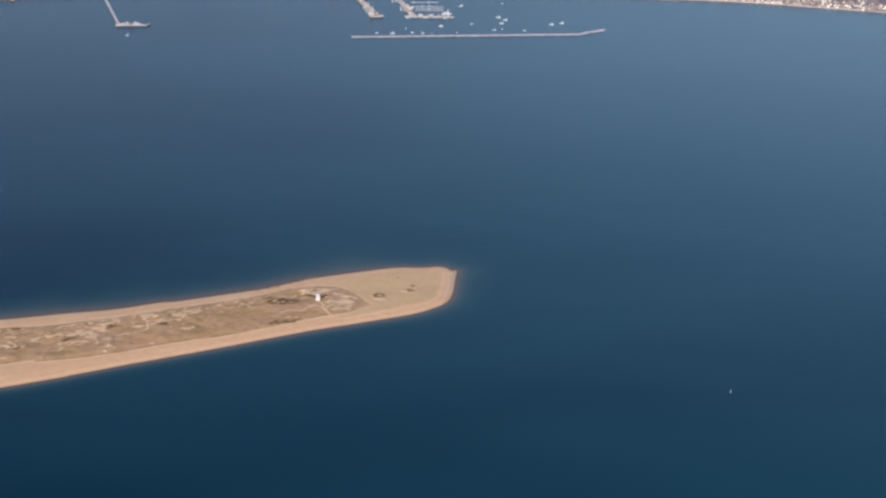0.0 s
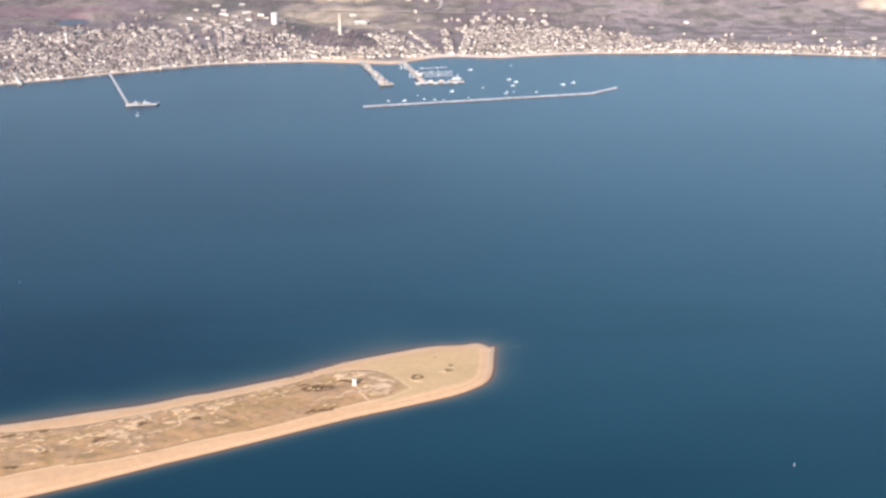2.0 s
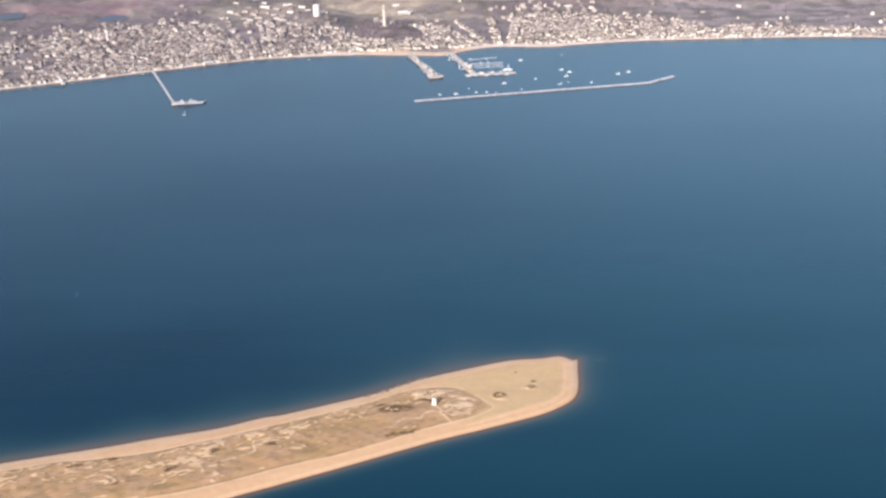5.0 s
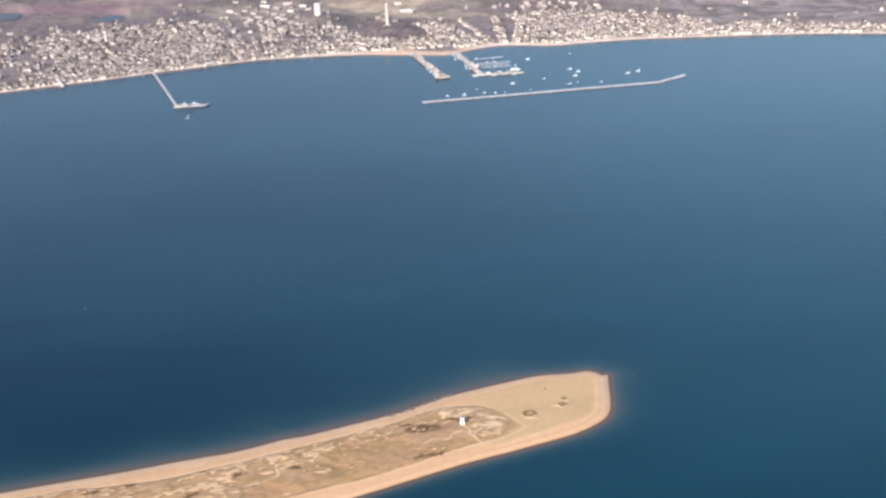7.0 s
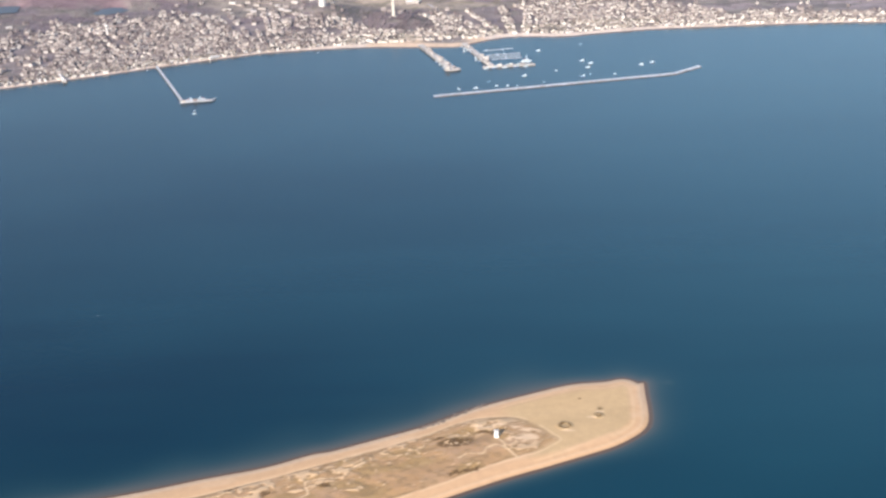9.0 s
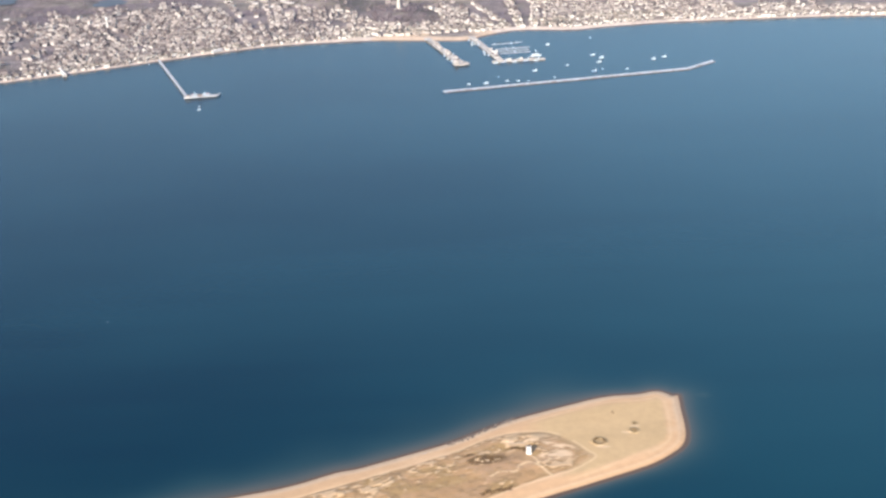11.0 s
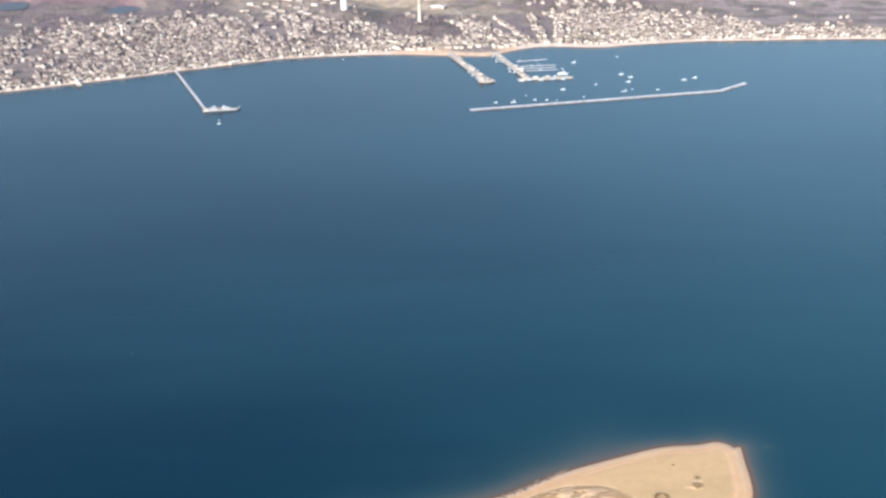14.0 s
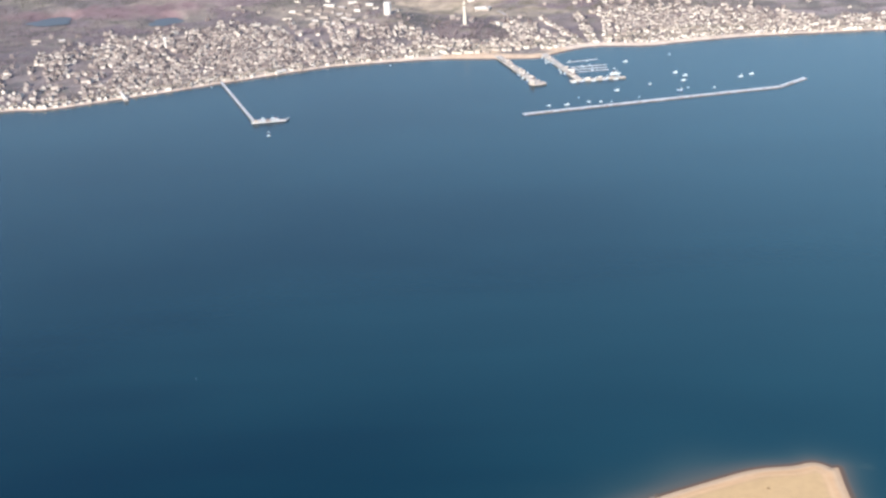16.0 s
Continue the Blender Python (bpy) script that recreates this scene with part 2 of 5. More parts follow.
SCRUB = smooth_line([(-600, -740), (-340, -398), (-282, -340), (-232, -290), (-196, -239), (-156, -178), (-116, -113), (-75, -44), (-58, -4), (-40, 22), (-18, 40), (6, 49), (36, 43), (56, 34), (69, 28), (66, 10),
                     (59, -10), (45, -31), (18, -79), (-1, -121), (-31, -174), (-66, -224), (-101, -284), (-131, -329), (-162, -364), (-199, -406), (-460, -830)], closed=True)
PONDS = ((-2700, 1868, 50, 70, 27.0), (-3075, 1688, 66, 80, 36.0))   # centre, half axes, level
RIGHT, AHEAD = (0.8390, 0.5440), (-0.5440, 0.8390)   # the town lies across this view


def land_height(x, y):
    d, run = line_distance(x, y, SHORE)
    z = np.where(d < 0, np.maximum(d * 0.06, -9.0), 3.2 * step(0, 34, d) + 3 * step(60, 220, d) + 12 * step(150, 700, d))
    inland = step(60, 260, d)
    z = z + inland * (5 * value_noise(x, y, 170, 3) + 3 * value_noise(x, y, 60, 4) - 2)
    for cx, cy, r, h in ((-1653, 2152, 150, 17.0), (-2010, 2222, 150, 15.0), (-2365, 1560, 110, 9.0)):
        q = np.hypot(x - cx, y - cy)
        z = z + (h - 0.0) * (1 - step(0.25 * r, r, q)) * inland
    ahead = x * AHEAD[0] + y * AHEAD[1]
    z = z + inland * (82 * step(2950, 3480, ahead) + 14 * step(2700, 3300, ahead) * value_noise(x, y, 140, 8) - 60 * step(3650, 4600, ahead))
    for cx, cy, a, b, level in PONDS:
        c, s = RIGHT
        q = np.hypot(((x - cx) * c + (y - cy) * s) / a, (-(x - cx) * s + (y - cy) * c) / b)
        z = z + (level - 1.5 - z) * (1 - step(1.0, 1.6, q))
    return z


def town_reach(s):
    """How deep the close-built town lies behind the shore, by running length."""
    return np.interp(s, (1300, 1560, 1700, 1950, 2150, 2400, 2560, 2700, 2900, 3050, 3200, 3350, 3650, 3760, 3850, 4000, 4300, 4800, 5200), (60, 560, 640, 720, 720, 660, 560, 440, 340, 370, 460, 540, 500, 430, 330, 250, 150, 120, 110))


def beach_width(s):
    """How much wider the beach is than at the ends of the town."""
    return np.interp(s, (2400, 2600, 2750, 2900, 3000, 3120, 3250, 3700, 3950), (0, 8, 24, 46, 40, 40, 26, 18, 2))


def along_spit(x, y):
    """Places along and across the spit."""
    return x * 0.64 + y * 0.77, -x * 0.77 + y * 0.64


def dune_crests(x, y):
    """Broken bare sand crests, 0 to 1: many on the harbour side of the dunes, few on the sea side."""
    u, v = along_spit(x, y)
    u, v = u + 5 * (value_noise(x, y, 9, 64) - 0.5), v + 4 * (value_noise(x, y, 7, 63) - 0.5)
    n = 0.36 * value_noise(u / 1.9, v, 7.5, 65) + 0.39 * value_noise(u / 1.6, v, 3.4, 66) + 0.25 * value_noise(u / 2.4, v, 26, 69)
    rim = np.abs(line_distance(x, y, SCRUB[:84])[0])
    return step(0.0, 0.085, n - 0.542 - 0.13 * step(34, 62, rim) + 0.05 * (1 - step(2, 14, rim)))


def spit_height(x, y):
    d, _ = line_distance(x, y, SPIT, True)
    d = np.where(inside(x, y, SPIT), np.abs(d), -np.abs(d))
    s, _ = line_distance(x, y, SCRUB, True)
    s = np.where(inside(x, y, SCRUB), np.abs(s), -np.abs(s))
    dune = step(-2, 14, s) * (1.6 + 2.2 * (value_noise(x, y, 22, 11) - 0.35) + 0.9 * (value_noise(x, y, 8, 12) - 0.5)) + 0.9 * step(-1, 4, s) * dune_crests(x, y)
    dune = dune * (1 - 0.65 * step(5, 40, x * 0.64 + y * 0.77))   # the dunes sink towards the point
    z = np.where(d < 0, np.maximum(d * 0.16, -5), 1.5 * step(0, 9, d) + 1.2 * step(9, 26, d)) + dune
    z = z + 0.35 * step(2, 6, d) * (value_noise(x, y, 30, 15) - 0.5)
    for cx, cy, rad in ((61, 60, 7.5), (86, 103, 4.5)):   # old earthworks: low rings
        q = np.hypot((x - cx), (y - cy))
        z = z + 1.3 * np.exp(-((q - rad) / 2.2) ** 2)
    return z, d, s


def sheet(name, us, vs, height, mat, label, category, base=((1, 0), (0, 1))):
    """A grid of ground over the given lines."""
    u, v = np.meshgrid(us, vs)
    x, y = u * base[0][0] + v * base[1][0], u * base[0][1] + v * base[1][1]
    z = height(x, y)
    n, k = len(us), len(vs)
    i = (np.arange(k - 1)[:, None] * n + np.arange(n - 1)[None]).ravel()
    ob = as_object(name, np.stack([x.ravel(), y.ravel(), z.ravel()], 1).tolist(), np.stack([i, i + 1, i + n + 1, i + n], 1).tolist(), mat)
    ob.data.polygons.foreach_set("use_smooth", np.ones((n - 1) * (k - 1), bool))
    return tagged(ob, label, category, kind="structure"), x.ravel(), y.ravel(), z.ravel()


def colour_layer(ob, name, rgb):
    layer = ob.data.attributes.new(name, "FLOAT_COLOR", "POINT")
    layer.data.foreach_set("color", np.c_[rgb, np.ones(len(rgb))].astype(np.float32).ravel())


def blend(rgb, colour, amount):
    return rgb + (np.array(colour) - rgb) * amount[:, None]


def blob(x, y, cx, cy, along, across, turn, soft=0.35, wobble=0.5, seed=21):
    """How far a point lies in an uneven oval."""
    c, s = math.cos(radians(turn)), math.sin(radians(turn))
    u, v = (x - cx) * c + (y - cy) * s, -(x - cx) * s + (y - cy) * c
    q = np.hypot(u / along, v / across) + wobble * (value_noise(x, y, max(18, across * 0.8), seed) - 0.5)
    return 1 - step(1 - soft, 1 + soft, q)


# ground of the mainland, with the sea bed before it
us = np.r_[-20000, -9000, -5000, -3400, np.arange(-2600, 2300, 9.0), 3200, 5000, 9000, 20000]
vs = np.r_[-20000, -8000, -3000, 0, 1000, 1500, np.arange(1740, 3660, 6.0), 3800, 4100, 4600, 6000, 9000, 20000]
ground, gx, gy, gz = sheet("ground", us, vs, land_height, land_soil, "mainland of wintry brown woods, lawns and sand behind the town", "ground", (RIGHT, AHEAD))
gd, grun = line_distance(gx, gy, SHORE)
rgb = np.tile((0.176, 0.143, 0.160), (len(gx), 1))
rgb = blend(rgb, (0.21, 0.178, 0.170), step(0.45, 0.75, value_noise(gx, gy, 120, 31)))
rgb = blend(rgb, (0.120, 0.112, 0.118), step(0.5, 0.8, value_noise(gx, gy, 260, 32)))
rgb = blend(rgb, (0.130, 0.114, 0.122), 0.55 * step(1250, 1800, -(gx * RIGHT[0] + gy * RIGHT[1])))
heath = step(550, 950, gx * RIGHT[0] + gy * RIGHT[1] + 120 * value_noise(gx, gy, 150, 38))
rgb = blend(rgb, (0.275, 0.232, 0.236), heath * (0.6 + 0.4 * step(0.3, 0.7, value_noise(gx, gy, 70, 39))))
TURN = 33.0
rgb = blend(rgb, (0.215, 0.195, 0.172), 0.7 * step(0.60, 0.68, value_noise(gx * 0.84 + gy * 0.54, (gy * 0.84 - gx * 0.54) * 1.8, 85, 73)))   # clearings
rgb = blend(rgb, (0.105, 0.100, 0.098), 0.6 * step(0.63, 0.70, value_noise(gx * 0.84 + gy * 0.54, (gy * 0.84 - gx * 0.54) * 1.6, 60, 74)))
ZONES = {   # centre, half length, half width, turn, colour
    "marsh": (-2920, 1850, 330, 60, TURN, (0.168, 0.120, 0.136)),
    "scar": (-3130, 1885, 62, 20, TURN, (0.34, 0.27, 0.235)),
    "estate": (-2220, 2150, 200, 120, TURN, (0.255, 0.218, 0.195)),
    "thicket": (-2480, 1930, 170, 60, TURN, (0.165, 0.138, 0.148)),
    "field": (-1915, 2415, 190, 125, TURN, (0.37, 0.305, 0.245)),
    "meadow": (-1590, 2465, 230, 70, TURN, (0.325, 0.270, 0.218)),
    "dune_middle": (-1985, 2615, 120, 55, TURN, (0.36, 0.30, 0.225)),
    "dune_far": (-120, 3730, 130, 72, TURN, (0.62, 0.48, 0.37)),
    "dune_edge": (-395, 3665, 60, 16, TURN, (0.55, 0.43, 0.33)),
    "car_park": (-1352, 1978, 72, 30, 35, (0.20, 0.175, 0.165)),
    "beach_west": (-1470, 1922, 90, 26, 40, (0.56, 0.42, 0.29)),
    "beach_east": (-1250, 2040, 80, 26, 72, (0.56, 0.42, 0.29)),
}
for cx, cy, a, b, w, colour in ZONES.values():
    rgb = blend(rgb, colour, blob(gx, gy, cx, cy, a, b, w, 0.3, 0.8, 33) * (0.65 + 0.35 * step(0.3, 0.6, value_noise(gx, gy, 38, 34))))
rgb = blend(rgb, (0.17, 0.15, 0.115), step(0.62, 0.75, value_noise(gx, gy, 24, 36)) * blob(gx, gy, -1650, 2430, 480, 150, TURN) * 0.8)
rgb = blend(rgb, (0.220, 0.184, 0.186), 0.8 * (1 - step(0.85, 1.1, gd / town_reach(grun))) * step(0.3, 0.5, value_noise(gx, gy, 45, 37)))
rgb = blend(rgb, np.where((beach_width(grun) > 30)[:, None], (0.57, 0.43, 0.32), (0.60, 0.50, 0.43)), 1 - step(24, 38, gd + 10 * value_noise(gx, gy, 50, 5) - beach_width(grun)))
rgb = blend(rgb, (0.225, 0.190, 0.180), 0.9 * blob(gx, gy, -1330, 1985, 66, 26, 32, 0.25, 0.3, 35))   # the paved ground between the wharves
rgb = blend(rgb, (0.105, 0.078, 0.076), 1 - step(7, 13.0, gd))
colour_layer(ground, "cover", rgb)

# the sand spit
sus, svs = np.r_[-760, -600, np.arange(-420, 190, 1.45)], np.r_[-1000, -700, np.arange(-480, 262, 1.45)]
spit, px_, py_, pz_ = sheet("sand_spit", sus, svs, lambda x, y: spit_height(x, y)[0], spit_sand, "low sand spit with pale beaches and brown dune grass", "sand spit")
_, sd, ss = spit_height(px_, py_)
lx, ly = along_spit(px_, py_)
rim = np.abs(line_distance(px_, py_, SCRUB[:84])[0])
harbour = step(-70, 10, -px_ * 0.84 + py_ * 0.54)
srgb = np.tile((0.570, 0.358, 0.204), (len(px_), 1))
srgb = blend(srgb, (0.605, 0.395, 0.238), step(0.45, 0.85, value_noise(lx / 4, ly, 14, 41)))
srgb = blend(srgb, (0.50, 0.358, 0.245), 0.85 * harbour * (1 - step(6, 15, sd)))   # greyer sand on the harbour beach
berm = sd + 6 * (value_noise(px_, py_, 34, 47) - 0.5)
tip = step(5, 45, lx)
flat_top = step(19, 27, berm) * tip
srgb = blend(srgb, (0.495, 0.345, 0.186), flat_top * 0.85)
srgb = blend(srgb, (0.64, 0.455, 0.275), np.exp(-((berm - 18) / 1.7) ** 2) * 0.55 * tip * step(0.3, 0.6, value_noise(px_, py_, 45, 58)))
srgb = blend(srgb, (0.47, 0.325, 0.18), np.exp(-((berm - 23) / 1.3) ** 2) * 0.5 * tip * step(0.35, 0.6, value_noise(px_, py_, 40, 59)))
srgb = blend(srgb, (0.43, 0.30, 0.165), flat_top * step(0.35, 0.9, value_noise(lx / 3, ly, 26, 48)) * 0.4)
edge = step(-0.6 - 2 * tip, 1.2 + 7 * tip, ss + 2.6 * (value_noise(px_, py_, 9, 42) - 0.5))
srgb = blend(srgb, (0.68, 0.485, 0.30), np.exp(-((ss + 2.6) / 1.5) ** 2) * 0.6 * step(0.2, 0.4, value_noise(px_, py_, 22, 76)))   # blown sand at the foot of the dunes
srgb = blend(srgb, (0.402, 0.247, 0.131), edge)
srgb = blend(srgb, (0.310, 0.208, 0.094), edge * step(0.45, 0.75, value_noise(lx / 1.8, ly, 15, 43)) * 0.65)
srgb = blend(srgb, (0.42, 0.268, 0.165), edge * step(0.5, 0.8, value_noise(lx / 1.6, ly, 20, 49)) * 0.6)
srgb = blend(srgb, (0.255, 0.168, 0.088), edge * step(0.58, 0.74, value_noise(lx / 1.7, ly, 4.6, 82)) * 0.55)
srgb = blend(srgb, (0.48, 0.325, 0.195), edge * step(0.62, 0.78, value_noise(lx / 1.9, ly, 4.0, 83)) * 0.55 * (1 - step(40, 70, rim)))
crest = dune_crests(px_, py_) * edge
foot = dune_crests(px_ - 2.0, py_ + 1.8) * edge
srgb = blend(srgb, (0.205, 0.140, 0.072), foot * (1 - crest) * 0.6)   # dark undersides of the crests, their shade put into the colour
srgb = blend(srgb, (0.59, 0.408, 0.250), crest * 0.85)
srgb = blend(srgb, (0.24, 0.160, 0.085), np.exp(-((ss - 1.8) / 1.5) ** 2) * (0.75 - 0.5 * tip) * step(0.25, 0.5, value_noise(px_, py_, 24, 75)))   # turf edge
TRACKS = ([(-219, -373), (-218, -348), (-201, -336), (-203, -326)], [(-157, -285), (-146, -277), (-136, -267)], [(-138, -255), (-126, -238), (-119, -219), (-128, -210), (-136, -197), (-111, -176)],
          [(-115, -166), (-103, -136), (-107, -114), (-103, -102)], [(-273, -397), (-257, -384)], [(-171, -340), (-164, -324), (-177, -317)],
          [(-140, -182), (-131, -173)], [(-203, -280), (-203, -268), (-202, -257)], [(-241, -405), (-223, -386), (-222, -375)], [(-216, -401), (-197, -383)], [(-70, -95), (-60, -71)])
ragged = 3.4 * (value_noise(px_, py_, 4.2, 53) - 0.5)
for track in TRACKS:
    q = np.abs(line_distance(px_, py_, smooth_line(track, 5))[0]) + ragged
    srgb = blend(srgb, (0.27, 0.185, 0.100), (1 - step(2.2, 4.2, q)) * 0.4)
    srgb = blend(srgb, (0.61, 0.430, 0.268), (1 - step(0.4, 1.7, q)) * step(0.2, 0.4, value_noise(px_, py_, 10, 54)))
# dark scrub, the first strip painting the bank's shade beside the lighthouse: centre, half length, half width, turn
DARK = ((-13, -3, 12, 3.4, 18), (-34, -42, 23, 8.5, 45), (-56, -44, 7, 2.2, 45), (8, -90, 21, 3.0, 55), (-257, -322, 13, 2.6, 46),
        (-201, -255, 9, 2.4, 54), (-177, -302, 9, 3.0, 62), (-209, -359, 6, 2.8, 58), (-213, -406, 9, 3.0, 50), (-113, -196, 7, 3.6, 50), (-161, -242, 5, 3.5, 45), (-282, -356, 12, 2.0, 48))
# the blown-out hollow round the light, its rim and the bare patches west of it
rim_line = np.abs(line_distance(px_, py_, smooth_line([(-34, 16), (-18, 36), (4, 44), (35, 37), (50, 24), (56, 2)], 6))[0])
srgb = blend(srgb, (0.31, 0.208, 0.112), np.exp(-((rim_line + ragged * 0.4) / 3.0) ** 2) * 0.55)
fine = value_noise(lx / 1.6, ly, 4.5, 71)
for cx, cy, a, b, w in ((-12, 17, 22, 5, 38), (18, 28, 20, 5.5, 12), (33, 12, 13, 8, 35), (22, 0, 9, 5, 40)):
    srgb = blend(srgb, (0.66, 0.470, 0.305), blob(px_, py_, cx, cy, a, b, w, 0.3, 0.9, 46) * step(0.28, 0.46, fine))
srgb = blend(srgb, (0.30, 0.196, 0.118), blob(px_, py_, -14, -22, 26, 10, 50, 0.35, 0.7, 57) * 0.75 * edge)
for cx, cy, a, b, w in DARK:
    srgb = blend(srgb, (0.115, 0.070, 0.038), blob(px_ + 1.6 * ragged, py_ - 1.6 * ragged, cx, cy, a, b, w, 0.3, 0.15, 57) * 0.95)
srgb = blend(srgb, (0.70, 0.51, 0.33), blob(px_, py_, -33, -42, 16, 6, 45, 0.3, 0.3, 60) * step(0.55, 0.63, value_noise(lx / 1.5, ly, 3.6, 77)))
for way in ([(4, -10), (16, -13), (26, -23), (47, -32)], [(26, -23), (13, -22), (6, -34), (8, -47), (-7, -57), (-11, -70)]):   # trodden paths
    q = np.abs(line_distance(px_, py_, smooth_line(way, 5))[0]) + 0.35 * ragged
    srgb = blend(srgb, (0.60, 0.428, 0.262), (1 - step(0.9, 2.0, q)) * 0.9)
for cx, cy, rad in ((61, 60, 6.6), (86, 103, 4.2), (80, 120, 1.5)):
    q = np.hypot(px_ - cx, py_ - cy) + 0.8 * ragged
    srgb = blend(srgb, (0.215, 0.152, 0.078), np.exp(-((q - rad) / 2.4) ** 2) * 0.9)
    srgb = blend(srgb, (0.33, 0.235, 0.128), (1 - step(rad - 3, rad - 1, q)) * 0.8)
for cx, cy, a, b, w in ((80, 95, 6, 2.2, 20), (70, 52, 7, 2, 30), (83, 113, 5, 1.8, 30)):   # bare sand beside the earthworks
    srgb = blend(srgb, (0.66, 0.48, 0.31), blob(px_, py_, cx, cy, a, b, w, 0.4, 0.5, 61) * 0.7)
srgb = blend(srgb, (0.64, 0.465, 0.315), np.exp(-((sd - 7.5) / 2.2) ** 2) * 0.35)
wet = 2.0 - 1.0 * harbour
srgb = blend(srgb, (0.255, 0.158, 0.098), 1 - step(wet * 0.35, wet, sd + 1.2 * (value_noise(lx / 3, ly, 9, 78) - 0.5)))
srgb = blend(srgb, (0.12, 0.085, 0.055), 1 - step(-2.5, 1.0, sd))
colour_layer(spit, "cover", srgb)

# the sea
wus = np.r_[-20000, -9000, -5000, -3000, np.arange(-2800, -484, 14.0), np.arange(-480, 260, 2.7), np.arange(272, 760, 16.0), np.arange(800, 1500, 60.0), 2200, 5000, 9000, 20000]
wvs = np.r_[-20000, -9000, -5000, -3000, -1800, -1200, -900, -700, np.arange(-560, 330, 2.7), np.arange(342, 3100, 14.0), 4000, 9000, 20000]
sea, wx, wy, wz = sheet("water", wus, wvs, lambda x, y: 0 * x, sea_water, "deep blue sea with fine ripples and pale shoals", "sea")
wd, _ = line_distance(wx, wy, SPIT, True)
wd = np.where(inside(wx, wy, SPIT), 0, np.abs(wd))
north = step(-60, 60, wx * -0.84 + wy * 0.54 + 60)
east = step(60, 200, wx * 0.64 + wy * 0.77)
reach = 7.5 + (1 + 3 * east + 17 * north * (1 - 0.75 * east)) * (0.6 + 0.8 * value_noise(wx, wy, 60, 51))
shoal = np.maximum((0.62 - 0.08 * east) * np.exp(-np.maximum(wd - 5 - 5 * north * (1 - 0.7 * east), 0) / reach), 1 - step(3.5, 10.0 - 2 * north, wd))   # wet brown edge, then greyer shallows
coast, _ = line_distance(wx, wy, SHORE)
shallow = np.maximum(-coast, 0)
shoal = np.maximum(shoal, 0.80 * np.exp(-(shallow / (11 + 9 * value_noise(wx, wy, 130, 79))) ** 1.3))   # brown shallows off the town beach
bar, _ = line_distance(wx, wy, np.array([(100.0, 208.0), (112, 222), (124, 230)]))   # a thin bar off the point
shoal = np.maximum(shoal, 0.22 * np.exp(-(bar / 11.0) ** 2))
layer = sea.data.attributes.new("shoal", "FLOAT", "POINT")
layer.data.foreach_set("value", shoal.astype(np.float32))
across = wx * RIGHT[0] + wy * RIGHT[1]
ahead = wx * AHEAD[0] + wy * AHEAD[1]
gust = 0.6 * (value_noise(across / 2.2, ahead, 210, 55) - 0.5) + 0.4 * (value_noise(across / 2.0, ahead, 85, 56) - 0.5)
deep = blob(wx, wy, -450, -130, 420, 120, 48, 0.8, 0.3, 72)   # dark patch behind the spit: dimmer light put into the water colour
# dark west to bright east: light fall-off painted as water tone, mottled by gusts
sea_light = step(-750, 750, across + 260 * (value_noise(wx, wy, 700, 52) - 0.5)) * 0.8 + 0.13 + 0.42 * gust
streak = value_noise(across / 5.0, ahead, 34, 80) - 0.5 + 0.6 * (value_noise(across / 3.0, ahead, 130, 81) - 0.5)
seaward = step(150, 420, wx * 0.84 - wy * 0.54)   # darker water colour on the open side of the spit
sea_light = 0.25 + 0.75 * sea_light - 0.12 * deep + 0.08 * streak - 0.22 * seaward
layer = sea.data.attributes.new("sea_light", "FLOAT", "POINT")
layer.data.foreach_set("value", sea_light.astype(np.float32))

# ---- ponds, roads ----
def height_at(x, y):
    return float(land_height(np.array([float(x)]), np.array([float(y)]))[0])


def spit_at(x, y):
    return float(spit_height(np.array([float(x)]), np.array([float(y)]))[0][0])


pond_water = material("pond_water", ((0.095, 0.122, 0.152), (0.115, 0.142, 0.172)), 80, 0.6)
for cx, cy, a, b, level in PONDS:
    uneven = lambda t: 1.08 + 0.12 * math.sin(3 * t + cx) + 0.10 * math.sin(5 * t + cy) + 0.06 * math.sin(8 * t)
    ring = [(cx + uneven(t) * (a * math.cos(t) * RIGHT[0] - b * math.sin(t) * RIGHT[1]), cy + uneven(t) * (a * math.cos(t) * RIGHT[1] + b * math.sin(t) * RIGHT[0]), level)
            for t in np.arange(48) * math.tau / 48]
    tagged(as_object("pond", ring, [list(range(48))], pond_water), "still blue pond among reddish marsh shrubs", "pond", kind="structure")

road_grey = material("road_grey", ((0.36, 0.325, 0.32), (0.44, 0.40, 0.39)), 25, 0.9)


def road(points, width, label):
    line = smooth_line(points, 10)
    way = np.gradient(line, axis=0)
    way /= np.hypot(way[:, 0], way[:, 1])[:, None]
    side = np.c_[-way[:, 1], way[:, 0]]
    rows = [line + side * k * width / 2 for k in (-1, -0.3, 0.3, 1)]
    xy = np.stack(rows, 1).reshape(-1, 2)
    z = np.repeat(land_height(line[:, 0], line[:, 1]) + 0.9, 4)
    f = [(4 * i + k, 4 * i + k + 1, 4 * i + k + 5, 4 * i + k + 4) for i in range(len(line) - 1) for k in range(3)]
    return tagged(as_object("road", np.c_[xy, z].tolist(), f, road_grey), label, "road", kind="structure")


road([(-2100, 2390), (-1939, 2477), (-1790, 2560), (-1643, 2656), (-1500, 2755), (-1362, 2857), (-1285, 2894), (-1000, 3040), (-700, 3200)], 16, "pale grey highway through bare woods")
road([(-1640, 2672), (-1610, 2720), (-1646, 2802), (-1700, 2860)], 11, "pale side road climbing into the woods")
road([(-1699, 2427), (-1585, 2330), (-1506, 2209), (-1440, 2100), (-1375, 2010)], 10, "grey street from the hill down to the wharf")
